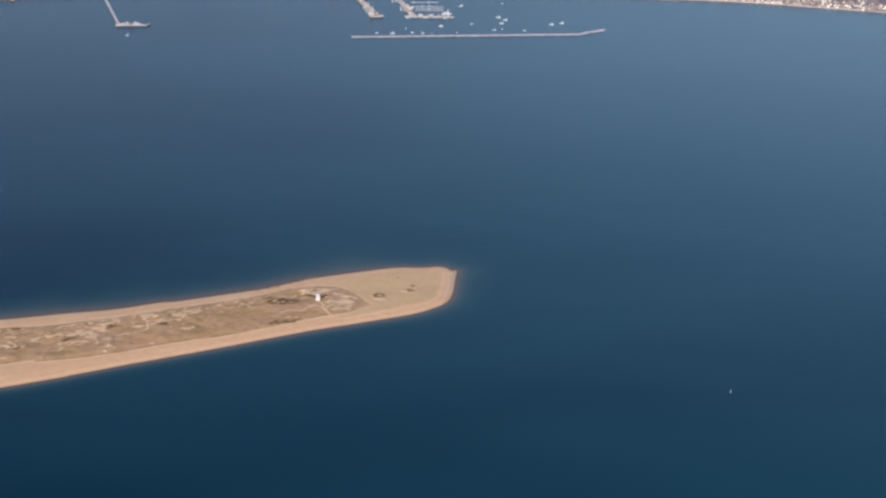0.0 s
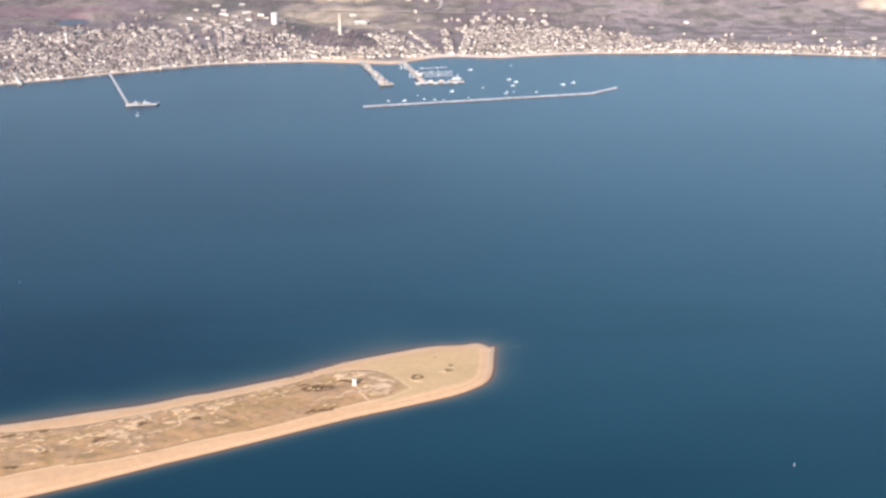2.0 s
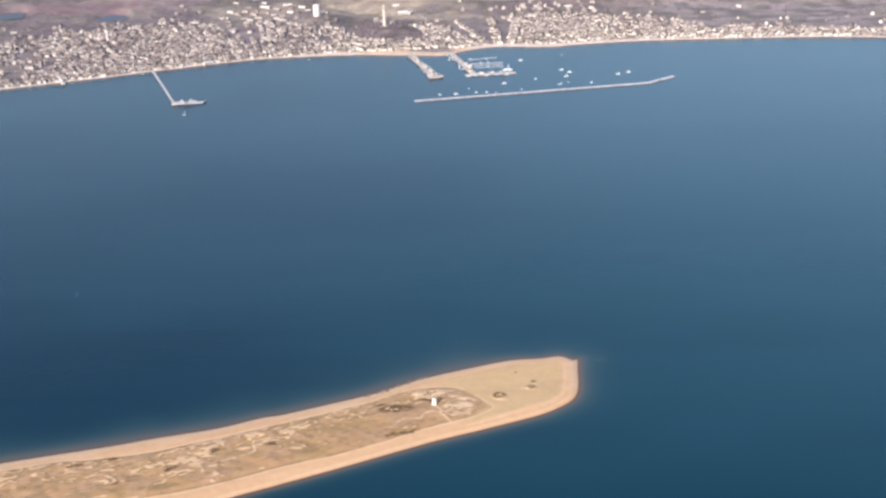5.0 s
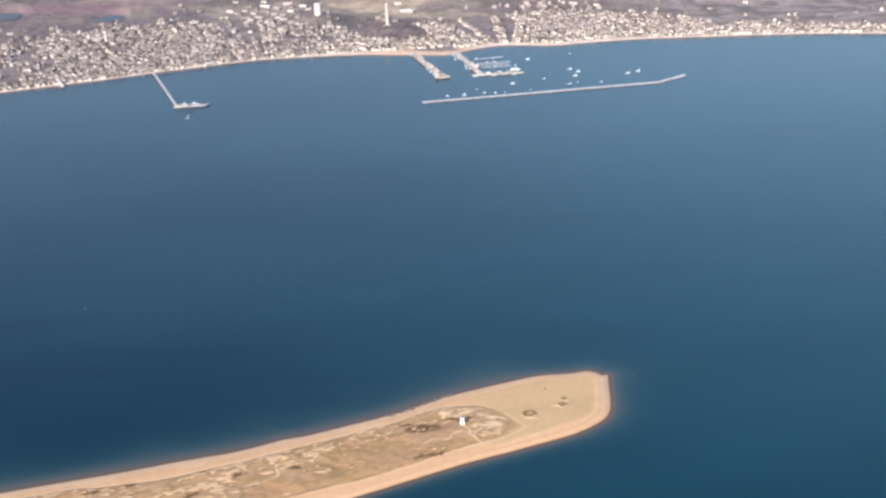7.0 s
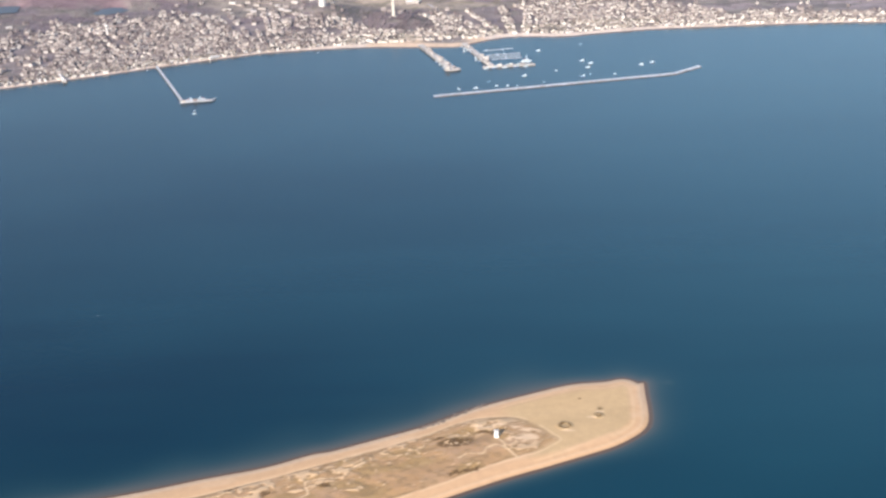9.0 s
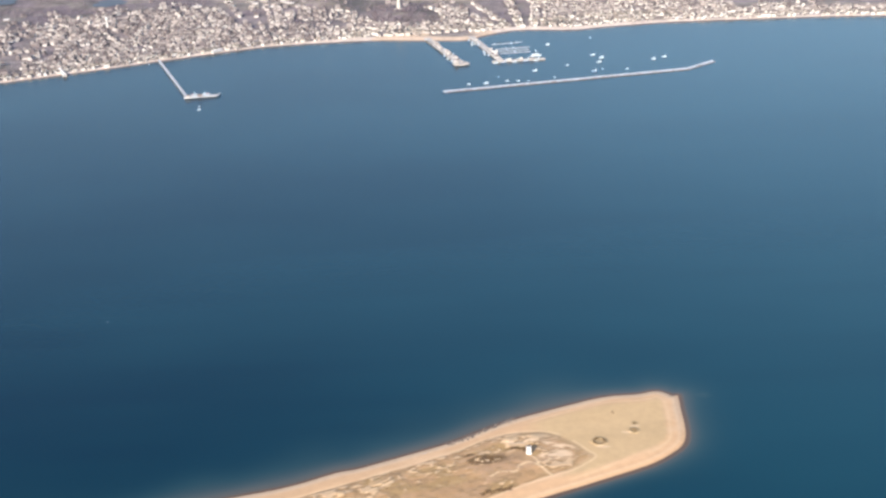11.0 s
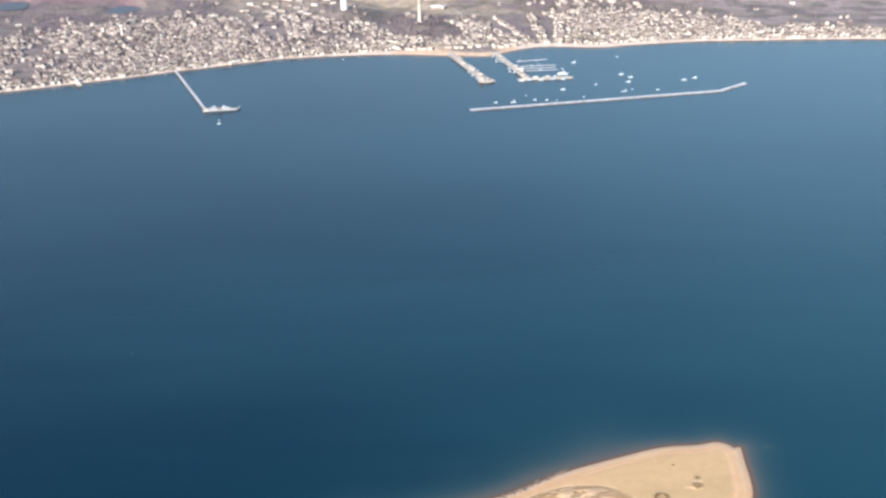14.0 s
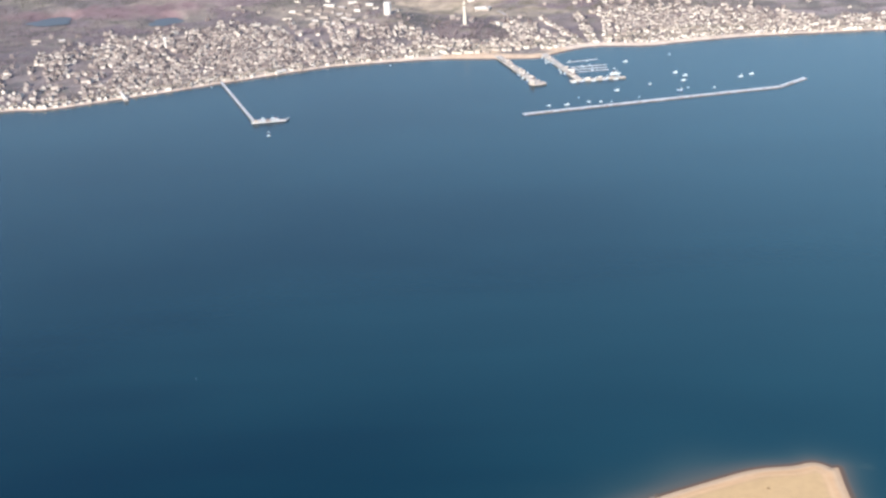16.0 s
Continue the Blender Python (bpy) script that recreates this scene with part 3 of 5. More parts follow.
SHORE_RUN = np.r_[0, np.cumsum(np.hypot(*np.diff(SHORE, axis=0).T))]


def along_shore(s, d):
    """The place at a running length along the shore and d metres inland, and the shore's heading there."""
    i = np.clip(np.searchsorted(SHORE_RUN, s) - 1, 0, len(SHORE) - 2)
    a, b = SHORE[i], SHORE[i + 1]
    w = (b - a) / np.hypot(*(b - a).T)[..., None] if np.ndim(s) else (b - a) / np.hypot(*(b - a))
    p = a + w * np.expand_dims(s - SHORE_RUN[i], -1)
    left = np.stack([-w[..., 1], w[..., 0]], -1)
    return p + left * np.expand_dims(d, -1), np.degrees(np.arctan2(w[..., 1], w[..., 0]))


for d, a, b in ((92, 1560, 2890), (92, 3150, 4800), (210, 1700, 2700)):
    road([tuple(along_shore(float(s), d)[0]) for s in np.arange(a, b, 110.0)], 7, "narrow grey town street between houses")


# ---- lighthouse on the spit ----
def lighthouse(x, y):
    base = spit_at(x, y) - 0.3
    t = tagged(empty("lighthouse", x, y, base, 35), "square white brick lighthouse with black lantern on sand", "lighthouse")
    t.matrix_world = t.matrix_world @ Matrix.Diagonal((0.82, 0.82, 0.76, 1))
    bm = bmesh.new()
    bmesh.ops.create_cone(bm, cap_ends=True, segments=4, radius1=4.9, radius2=4.2, depth=10.6, matrix=Matrix.Translation((0, 0, 5.6)) @ Matrix.Rotation(radians(45), 4, "Z"))
    bmesh.ops.bevel(bm, geom=bm.edges[:], offset=0.12, segments=1, affect="EDGES")
    part("tower", bm, white_paint, t)
    part("plinth", boxed(-3.8, 3.8, -3.8, 3.8, 0, 0.6, bevel=0.1), granite, t, "grey granite plinth")
    part("cornice", boxed(-3.2, 3.2, -3.2, 3.2, 10.7, 11.1, bevel=0.1), white_paint, t)
    part("gallery", boxed(-3.4, 3.4, -3.4, 3.4, 11.1, 11.35, bevel=0.05), white_paint, t, "white gallery floor")
    for i in range(4):
        for k in (-1, 0, 1):
            px, py = (Matrix.Rotation(radians(90 * i), 2) @ Vector((k * 3.2, -3.25)))[:]
            part("rail_post", tubed(px, py, 11.35, 12.4, 0.06, 0.06, 6), white_paint, t)
    bm = bmesh.new()
    for z in (11.8, 12.35):
        for i in range(4):
            a, b = Matrix.Rotation(radians(90 * i), 2) @ Vector((-3.25, -3.25)), Matrix.Rotation(radians(90 * i), 2) @ Vector((3.25, -3.25))
            box(bm, min(a.x, b.x) - 0.04, max(a.x, b.x) + 0.04, min(a.y, b.y) - 0.04, max(a.y, b.y) + 0.04, z, z + 0.07)
    part("railing", bm, white_paint, t)
    part("lantern", tubed(0, 0, 11.35, 12.4, 1.35, 1.35, 10), white_paint, t, "white lantern drum")
    part("lantern_glass", tubed(0, 0, 12.4, 13.7, 1.25, 1.25, 10), dark_glass, t, "dark lantern panes")
    part("lantern_roof", tubed(0, 0, 13.7, 14.7, 1.6, 0.25, 10), black_iron, t, "black conical lantern roof")
    bm = bmesh.new()
    bmesh.ops.create_uvsphere(bm, u_segments=8, v_segments=6, radius=0.3, matrix=Matrix.Translation((0, 0, 14.9)))
    part("vent_ball", bm, black_iron, t)
    for z, yy in ((3.4, -3.34), (7.4, -3.17)):
        w = part("window", boxed(-0.55, 0.55, yy - 0.15, yy + 0.3, z, z + 1.5), dark_glass, t)
        part("window_sill", boxed(-0.75, 0.75, yy - 0.3, yy + 0.2, z - 0.2, z), granite, w)
    part("door", boxed(3.2, 3.55, -0.6, 0.6, 0.6, 2.7), dark_glass, t, "dark wooden door")
    return t


lighthouse(3, -7)


# ---- joined small growth and stones ----
def scatter(name, places, shape, spread, mat, label, category, seed, flat=1.0):
    """Many small clumps in one mesh: shape holds the corners and faces of one."""
    rnd = np.random.RandomState(seed)
    v0, f0 = np.array(shape[0], float), np.array(shape[1])
    n = len(places)
    turn = rnd.rand(n) * math.tau
    size = spread[0] + (spread[1] - spread[0]) * rnd.rand(n) ** 1.6
    c, s = np.cos(turn)[:, None], np.sin(turn)[:, None]
    jit = 1 + 0.35 * (rnd.rand(n, len(v0), 3) - 0.5)
    v = v0[None] * jit
    x = (v[..., 0] * c - v[..., 1] * s) * size[:, None] + places[:, :1]
    y = (v[..., 0] * s + v[..., 1] * c) * size[:, None] + places[:, 1:2]
    z = v[..., 2] * size[:, None] * flat + places[:, 2:3]
    f = (f0[None] + (np.arange(n) * len(v0))[:, None, None]).reshape(-1, f0.shape[1])
    return tagged(as_object(name, np.stack([x, y, z], -1).reshape(-1, 3).tolist(), f.tolist(), mat), label, category, kind="stuff")


ROCK = ([(-1, -0.7, -0.4), (0.9, -0.8, -0.4), (1, 0.7, -0.4), (-0.8, 0.9, -0.4), (-0.6, -0.5, 0.5), (0.6, -0.4, 0.6), (0.5, 0.5, 0.5), (-0.6, 0.4, 0.65)],
        [(0, 1, 5, 4), (1, 2, 6, 5), (2, 3, 7, 6), (3, 0, 4, 7), (4, 5, 6, 7)])
TUFT = ([(0, 0, -0.1), (0.9, 0.1, 0.75), (0.55, 0.6, 0.95), (-0.1, 0.9, 0.7), (-0.7, 0.5, 0.9), (-0.9, -0.2, 0.65), (-0.4, -0.8, 0.85), (0.4, -0.8, 0.7)],
        [(0, 1, 2), (0, 2, 3), (0, 3, 4), (0, 4, 5), (0, 5, 6), (0, 6, 7), (0, 7, 1)])
BUSH = ([(-0.9, -0.2, 0), (0.1, -0.9, 0), (0.9, 0.1, 0), (0, 0.9, 0), (-0.55, -0.55, 0.6), (0.6, -0.45, 0.75), (0.5, 0.55, 0.55), (-0.5, 0.5, 0.8), (0, 0, 1.0)],
        [(0, 1, 4), (1, 5, 4), (1, 2, 5), (2, 6, 5), (2, 3, 6), (3, 7, 6), (3, 0, 7), (0, 4, 7), (4, 5, 8), (5, 6, 8), (6, 7, 8), (7, 4, 8)])


wrack_shade_stone = material("wrack_shade_stone", ((0.10, 0.08, 0.07), (0.20, 0.165, 0.14)), 3, 0.9, per="island", spread=0.3)


def on_spit(x, y):
    return np.c_[x, y, spit_height(x, y)[0]]


rnd = np.random.RandomState(5)
x, y = rnd.uniform(-420, 60, 60000), rnd.uniform(-480, 60, 60000)
_, _, s = spit_height(x, y)
gl, gc = along_spit(x, y)
n1 = value_noise(gl / 1.8, gc, 15, 43)
bare = dune_crests(x, y) > 0.15
for track in TRACKS:
    bare |= np.abs(line_distance(x, y, smooth_line(track, 5))[0]) < 3
hollow = blob(x, y, -12, 17, 22, 5, 38) + blob(x, y, 18, 28, 20, 6, 12) + blob(x, y, 33, 12, 13, 8, 35) + blob(x, y, 20, -18, 30, 14, 150) > 0.3
grass = (s > 3) & ~bare & ~hollow & (np.hypot(x - 3, y + 7) > 6) & (rnd.rand(len(x)) < 0.3)
scatter("dune_grass", on_spit(x[grass], y[grass]), TUFT, (0.4, 0.9), dune_grass, "tufts of brown winter beach grass", "grass", 7, 0.5)
shrub = (s > 3) & (n1 > 0.66) & ~bare & ~hollow & (np.hypot(x - 3, y + 7) > 7) & (rnd.rand(len(x)) < 0.006)
scatter("dune_shrubs", on_spit(x[shrub], y[shrub]), BUSH, (0.5, 1.2), dark_shrub, "low dark bare dune shrubs", "shrubs", 8)
thick = []
# shrubs on the first strip only thicken the bank's painted shade
for cx, cy, a, b, w in DARK + ((61, 60, 7, 7, 0), (86, 103, 4, 2.5, 120), (80, 120, 3, 1.2, 30), (46, 130, 2, 1.5, 0)):
    k = int(1.1 * a * b) + 6
    q, r = rnd.rand(k) * math.tau, np.sqrt(rnd.rand(k))
    if a == b:
        r = 0.75 + 0.35 * rnd.rand(k)
    c, sn = math.cos(radians(w)), math.sin(radians(w))
    u, v = a * r * np.cos(q), b * r * np.sin(q)
    thick.append(np.c_[cx + u * c - v * sn, cy + u * sn + v * c])
thick = np.concatenate(thick)
scatter("shrub_patches", on_spit(thick[:, 0], thick[:, 1]), BUSH, (0.5, 1.1), dark_shrub, "dense dark shrub patches and overgrown earthworks", "shrubs", 9, 0.7)
t = rnd.rand(260)
line = np.array([(-92, -30), (-78, 0), (-71, 22), (-62, 46), (-54, 62)])
k = np.minimum((t * 4).astype(int), 3)
p = line[k] + (line[k + 1] - line[k]) * (t * 4 - k)[:, None] + rnd.normal(0, 2.2, (260, 2))
scatter("shore_stones", np.c_[p, np.maximum(spit_height(p[:, 0], p[:, 1])[0], -0.2)], ROCK, (0.5, 1.5), wrack_shade_stone, "dark grey stones and wrack along the harbour beach", "stones", 10)


def driftwood(x, y, turn, length):
    t = tagged(empty("driftwood_log", x, y, spit_at(x, y) + 0.25, turn), "bleached driftwood log lying on wet sand", "driftwood", "driftwood on the beach")
    bm = bmesh.new()
    bmesh.ops.create_cone(bm, cap_ends=True, segments=7, radius1=0.42, radius2=0.24, depth=length, matrix=Matrix.Rotation(radians(90), 4, "Y"))
    part("trunk", bm, weathered_deck, t)
    bm = bmesh.new()
    bmesh.ops.create_cone(bm, cap_ends=True, segments=5, radius1=0.2, radius2=0.06, depth=length * 0.35, matrix=Matrix.Translation((length * 0.2, 0.4, 0.4)) @ Matrix.Rotation(radians(50), 4, "X"))
    part("limb", bm, weathered_deck, t)


for x, y, w, n in ((-244, -231, 60, 8), (-240, -226, 20, 6), (-247, -234, 100, 7), (-61, 49, 70, 6), (-57, 55, 30, 5), (-106, -62, 60, 6)):
    driftwood(x, y, w, n)


# ---- harbour works ----
def breakwater():
    t = tagged(new("breakwater"), "long bent breakwater of pale grey granite boulders", "breakwater")
    line = np.array([(-996, 1391), (-541, 1868), (-514, 1975)], float)
    pts = []
    for a, b in zip(line[:-1], line[1:]):
        n = int(np.hypot(*(b - a)) / 6)
        pts += [a + (b - a) * i / n for i in range(n)]
    pts = np.array(pts + [line[-1]])
    way = np.gradient(pts, axis=0)
    way /= np.hypot(*way.T)[:, None]
    side = np.c_[-way[:, 1], way[:, 0]]
    prof = ((-10.5, -2.5), (-8.2, 0.5), (-4.0, 2.3), (0, 2.8), (4.0, 2.3), (8.2, 0.5), (10.5, -2.5))
    r = np.random.RandomState(3)
    v = [(*(p + s * (o + r.normal(0, 0.5))), z + r.normal(0, 0.3)) for p, s in zip(pts, side) for o, z in prof]
    f = [(7 * i + k, 7 * i + k + 1, 7 * i + k + 8, 7 * i + k + 7) for i in range(len(pts) - 1) for k in range(6)]
    # dark stone colour paints the breakwater's shaded edge along the water
    tagged(as_object("rubble_core", v, f, wrack_shade_stone, parent=t), "dark rubble core, shade at the waterline put into its colour")
    n = 5200
    i = r.randint(0, len(pts), n)
    o = r.uniform(-6.2, 6.2, n)
    z = np.interp(np.abs(o), (0, 3, 6.5, 10), (3.0, 2.7, 0.5, -2.5))
    xy = pts[i] + side[i] * o[:, None] + way[i] * r.uniform(-3, 3, (n, 1))
    ob = scatter("rubble_mound", np.c_[xy, z], ROCK, (0.8, 1.7), boulder_stone, "piled granite boulders", "", 12)
    ob.parent = t


breakwater()


def pier_between(name, a, b, width, z, label, deck_mat, bents=14.0):
    """A deck on rows of piles from a to b: the thing lies along its own x."""
    a, b = Vector(a), Vector(b)
    length = (b - a).length
    t = tagged(empty(name, a.x, a.y, 0, math.degrees(math.atan2(b.y - a.y, b.x - a.x))), label, "pier")
    part("deck", boxed(0, length, -width / 2, width / 2, z - 2.3, z, bevel=0.1), deck_mat, t)
    for s in (-1, 1):
        part("edge_beam", boxed(0.2, length - 0.2, s * width / 2 - 0.3, s * width / 2 + 0.3, z - 0.5, z + 0.35), weathered_deck, t)
    n = int(length / bents)
    for i in range(n + 1):
        bm = bmesh.new()
        for k in np.linspace(-width / 2 + 0.6, width / 2 - 0.6, max(2, int(width / 5))):
            tube(bm, 1 + (length - 2) * i / n, k, -6, z - 0.7, 0.35, 0.35, 6)
        part("pile_row", bm, pile_wood, t)
    return t


def gabled(bm, x0, x1, y0, y1, z0, z1, ridge):
    """Walls under a gable whose ridge runs along y."""
    m = (x0 + x1) / 2
    v = [bm.verts.new(c) for c in ((x0, y0, z0), (x1, y0, z0), (x1, y0, z1), (m, y0, ridge), (x0, y0, z1), (x0, y1, z0), (x1, y1, z0), (x1, y1, z1), (m, y1, ridge), (x0, y1, z1))]
    for f in ((0, 1, 2, 3, 4), (9, 8, 7, 6, 5), (0, 4, 9, 5), (2, 1, 6, 7), (0, 5, 6, 1), (4, 3, 8, 9), (3, 2, 7, 8)):
        bm.faces.new([v[i] for i in f])
    return bm


def gable_roof(bm, x0, x1, y0, y1, z1, ridge, over=0.45, thick=0.22):
    m = (x0 + x1) / 2
    k = (ridge - z1) / (m - x0)
    for s in (-1, 1):
        e = m + s * (m - x0 + over)
        lo, hi = z1 - over * k + 0.05, ridge + 0.05
        c = [(m, y0 - over, hi), (e, y0 - over, lo), (e, y1 + over, lo), (m, y1 + over, hi)]
        v = [bm.verts.new(p) for p in c] + [bm.verts.new((p[0], p[1], p[2] + thick)) for p in c]
        for f in ((3, 2, 1, 0), (4, 5, 6, 7), (0, 1, 5, 4), (1, 2, 6, 5), (2, 3, 7, 6), (3, 0, 4, 7)):
            bm.faces.new([v[i] for i in f])
    return bm


def house_kind(w, l, h, rise, wall_mat, roof_mat, porch, dormer, label, category="house", name="house"):
    """One house with its front to -y."""
    t = tagged(empty(name, 0, 0, 0), label, category)
    wall = part("wall", gabled(bmesh.new(), -w / 2, w / 2, -l / 2, l / 2, -2.5, h, h + rise), wall_mat, t)
    part("roof", gable_roof(bmesh.new(), -w / 2, w / 2, -l / 2, l / 2, h, h + rise), roof_mat, t)
    part("chimney", boxed(w * 0.12, w * 0.12 + 0.9, l * 0.1, l * 0.1 + 0.9, h + rise * 0.5, h + rise + 1.0), brick_red, t)
    floors = 2 if h > 4.5 else 1
    cols = (-w * 0.3, w * 0.3) if w < 9 else (-w * 0.34, 0, w * 0.34)
    for f in range(floors):
        for c in cols:
            if not (f == 0 and c == cols[0]):
                part("window", boxed(c - 0.5, c + 0.5, -l / 2 - 0.06, -l / 2 + 0.3, 1.0 + 2.7 * f, 2.5 + 2.7 * f), dark_glass, wall)
        for yy in (-l * 0.25, l * 0.2):
            part("window", boxed(w / 2 - 0.3, w / 2 + 0.06, yy - 0.5, yy + 0.5, 1.0 + 2.7 * f, 2.5 + 2.7 * f), dark_glass, wall)
    part("door", boxed(cols[0] - 0.5, cols[0] + 0.5, -l / 2 - 0.07, -l / 2 + 0.3, 0, 2.1), dark_glass, t)
    if porch:
        part("porch_roof", boxed(-w / 2 + 0.3, w / 2 - 0.3, -l / 2 - 2.2, -l / 2, 2.6, 2.85), roof_mat, t)
        for c in (-w / 2 + 0.5, w / 2 - 0.5):
            part("porch_post", boxed(c - 0.12, c + 0.12, -l / 2 - 2.1, -l / 2 - 1.86, -1.5, 2.6), white_paint, t)
    if dormer:
        part("dormer", gabled(bmesh.new(), -1.2, 1.2, -l * 0.1, l * 0.1, h - 0.2, h + rise * 0.75, h + rise + 0.15), wall_mat, t)
    return t


# ---- boats ----
def hull_mesh(bm, length, beam, free):
    st = ((-0.5, 0.78, 0.85), (-0.3, 0.95, 0.82), (0.0, 1.0, 0.85), (0.22, 0.9, 0.95), (0.38, 0.58, 1.1), (0.5, 0.04, 1.28))
    rings = []
    for u, w, hgt in st:
        b = beam / 2 * w
        x = u * length
        rings.append([bm.verts.new(c) for c in ((x, -b, free * hgt), (x, -b * 0.86, 0), (x * 0.96, 0, -0.5 * free), (x, b * 0.86, 0), (x, b, free * hgt))])
    for a, b in zip(rings[:-1], rings[1:]):
        for k in range(4):
            bm.faces.new((a[k], a[k + 1], b[k + 1], b[k]))
        bm.faces.new((a[0], b[0], b[4], a[4]))
    bm.faces.new(rings[0])
    bm.faces.new(rings[-1])
    return bm


def boat_kind(name, length, beam, free, hull_mat, cabin, mast, label, group):
    t = tagged(empty(name, 0, 0, 0), label, "boat", group)
    part("hull", hull_mesh(bmesh.new(), length, beam, free), hull_mat, t)
    part("gunwale", boxed(-length * 0.49, length * 0.2, -beam * 0.46, beam * 0.46, free * 0.86, free * 0.98, bevel=0.04), boat_paint, t)
    if cabin:
        x0, x1, hc = cabin
        c = part("wheelhouse", boxed(x0 * length, x1 * length, -beam * 0.33, beam * 0.33, free * 0.9, free + hc, bevel=0.15), boat_paint, t)
        part("window_band", boxed(x0 * length - 0.04, x1 * length + 0.04, -beam * 0.33 - 0.04, beam * 0.33 + 0.04, free + hc * 0.55, free + hc * 0.8), dark_glass, c)
        part("cabin_roof", boxed(x0 * length - 0.3, x1 * length + 0.3, -beam * 0.37, beam * 0.37, free + hc, free + hc + 0.15), boat_paint, c)
    if mast:
        part("mast", tubed(length * 0.05, 0, free * 0.9, mast, 0.14, 0.07, 6), boat_paint, t)
        bm = bmesh.new()
        bmesh.ops.create_cone(bm, cap_ends=True, segments=6, radius1=0.1, radius2=0.1, depth=length * 0.4, matrix=Matrix.Translation((-length * 0.15, 0, free + 1.6)) @ Matrix.Rotation(radians(90), 4, "Y"))
        part("boom", bm, boat_paint, t)
    return t


BOATS = [boat_kind("fishing_boat", 13, 4.3, 1.7, boat_paint, (0.02, 0.3, 3.0), 8.5, "white fishing boat with wheelhouse at a mooring", "boats moored in the harbour"),
         boat_kind("motor_boat", 9, 3.2, 1.2, boat_paint, (-0.1, 0.2, 1.7), 0, "small white motor boat at a mooring", "boats moored in the harbour"),
         boat_kind("sailing_yacht", 12, 3.6, 1.3, boat_paint, (-0.2, 0.18, 1.0), 15, "white sailing yacht with bare mast", "boats moored in the harbour"),
         boat_kind("trawler", 16, 5.2, 2.1, blue_paint, (0.1, 0.32, 4.0), 12, "blue-hulled fishing trawler with white wheelhouse", "boats moored in the harbour"),
         boat_kind("skiff", 6, 2.2, 0.8, boat_paint, None, 0, "small open white skiff", "boats moored in the harbour")]
MOORED = ((-981, 1484, 1, 20), (-945, 1510, 0, 35), (-952, 1586, 4, 60), (-909, 1556, 1, 15), (-883, 1569, 1, 30), (-897, 1685, 0, 28), (-847, 1776, 1, 40), (-1017, 1985, 0, 25), (-944, 2118, 4, 30),
          (-839, 1916, 0, 30), (-803, 1897, 0, 22), (-786, 1846, 0, 35), (-750, 1742, 3, 25), (-685, 1805, 1, 50), (-667, 1938, 0, 30), (-652, 1976, 0, 24), (-861, 1582, 4, 30), (-817, 1645, 4, 10),
          (-745, 1780, 4, 30), (-1451, 990, 1, 40), (-1473, 1014, 4, 30), (-1620, 1700, 4, 35), (-1935, 1300, 4, 20))
for x, y, k, turn in MOORED:
    copy_thing(BOATS[k], pose(x, y, -0.15, 0, 0, turn))


def buoy(x, y, mat, label, size):
    t = tagged(empty("buoy", x, y, 0), label, "buoy")
    t.matrix_world = t.matrix_world @ Matrix.Scale(size, 4)
    part("float", tubed(0, 0, -0.6, 0.8, 1.3, 1.2, 12), mat, t)
    part("skirt", tubed(0, 0, 0.8, 1.15, 1.1, 0.9, 12), mat, t)
    for i in range(3):
        bm = bmesh.new()
        a = i * math.tau / 3
        bmesh.ops.create_cone(bm, cap_ends=True, segments=5, radius1=0.12, radius2=0.1, depth=4.2, matrix=Matrix.Translation((0.6 * math.cos(a), 0.6 * math.sin(a), 3.2)) @ Matrix.Rotation(-0.2 * math.cos(a), 4, "Y") @ Matrix.Rotation(0.2 * math.sin(a), 4, "X"))
        part("leg", bm, mat, t)
    part("lamp", tubed(0, 0, 5.2, 6.0, 0.35, 0.3, 8), mat, t, "pale lamp housing")
    bm = bmesh.new()
    box(bm, -0.06, 0.06, -0.6, 0.6, 3.6, 4.8)
    box(bm, -0.6, 0.6, -0.06, 0.06, 3.6, 4.8)
    part("reflector", bm, mat, t, "pale crossed radar reflector")


buoy(577, 107, boulder_stone, "pale lit channel buoy floating on deep water", 0.7)
buoy(-718, 15, boulder_stone, "small pale harbour buoy floating on water", 0.4)


# ---- cars ----
def car_kind():
    t = tagged(empty("car", 0, 0, 0), "parked car by the wharves", "car", "cars parked by the wharves")
    bm = bmesh.new()
    box(bm, -2.2, 2.2, -0.9, 0.9, 0.35, 0.95, bevel=0.12)
    part("body", bm, car_paint, t)
    bm = bmesh.new()
    box(bm, -1.3, 1.0, -0.8, 0.8, 0.95, 1.5)
    for v in bm.verts:
        if v.co.z > 1.2:
            v.co.x *= 0.72
            v.co.y *= 0.85
    part("cabin", bm, dark_glass, t, "dark glazed cabin")
    for x in (-1.4, 1.4):
        for y in (-0.85, 0.85):
            bm = bmesh.new()
            bmesh.ops.create_cone(bm, cap_ends=True, segments=10, radius1=0.35, radius2=0.35, depth=0.22, matrix=Matrix.Translation((x, y, 0.35)) @ Matrix.Rotation(radians(90), 4, "X"))
            part("wheel", bm, black_iron, t)
    return t


CAR = car_kind()


def at_pier(a, b, u, v):
    """A place u metres along the line from a to b and v to its left, and the heading."""
    a, b = Vector(a), Vector(b)
    w = (b - a).normalized()
    p = a + w * u + Vector((-w.y, w.x)) * v
    return p.x, p.y, math.degrees(math.atan2(w.y, w.x))


def shed_kind(w, l, h, label):
    return house_kind(w, l, h, w * 0.3, house_paint, house_paint, False, False, label, "shed", "shed")


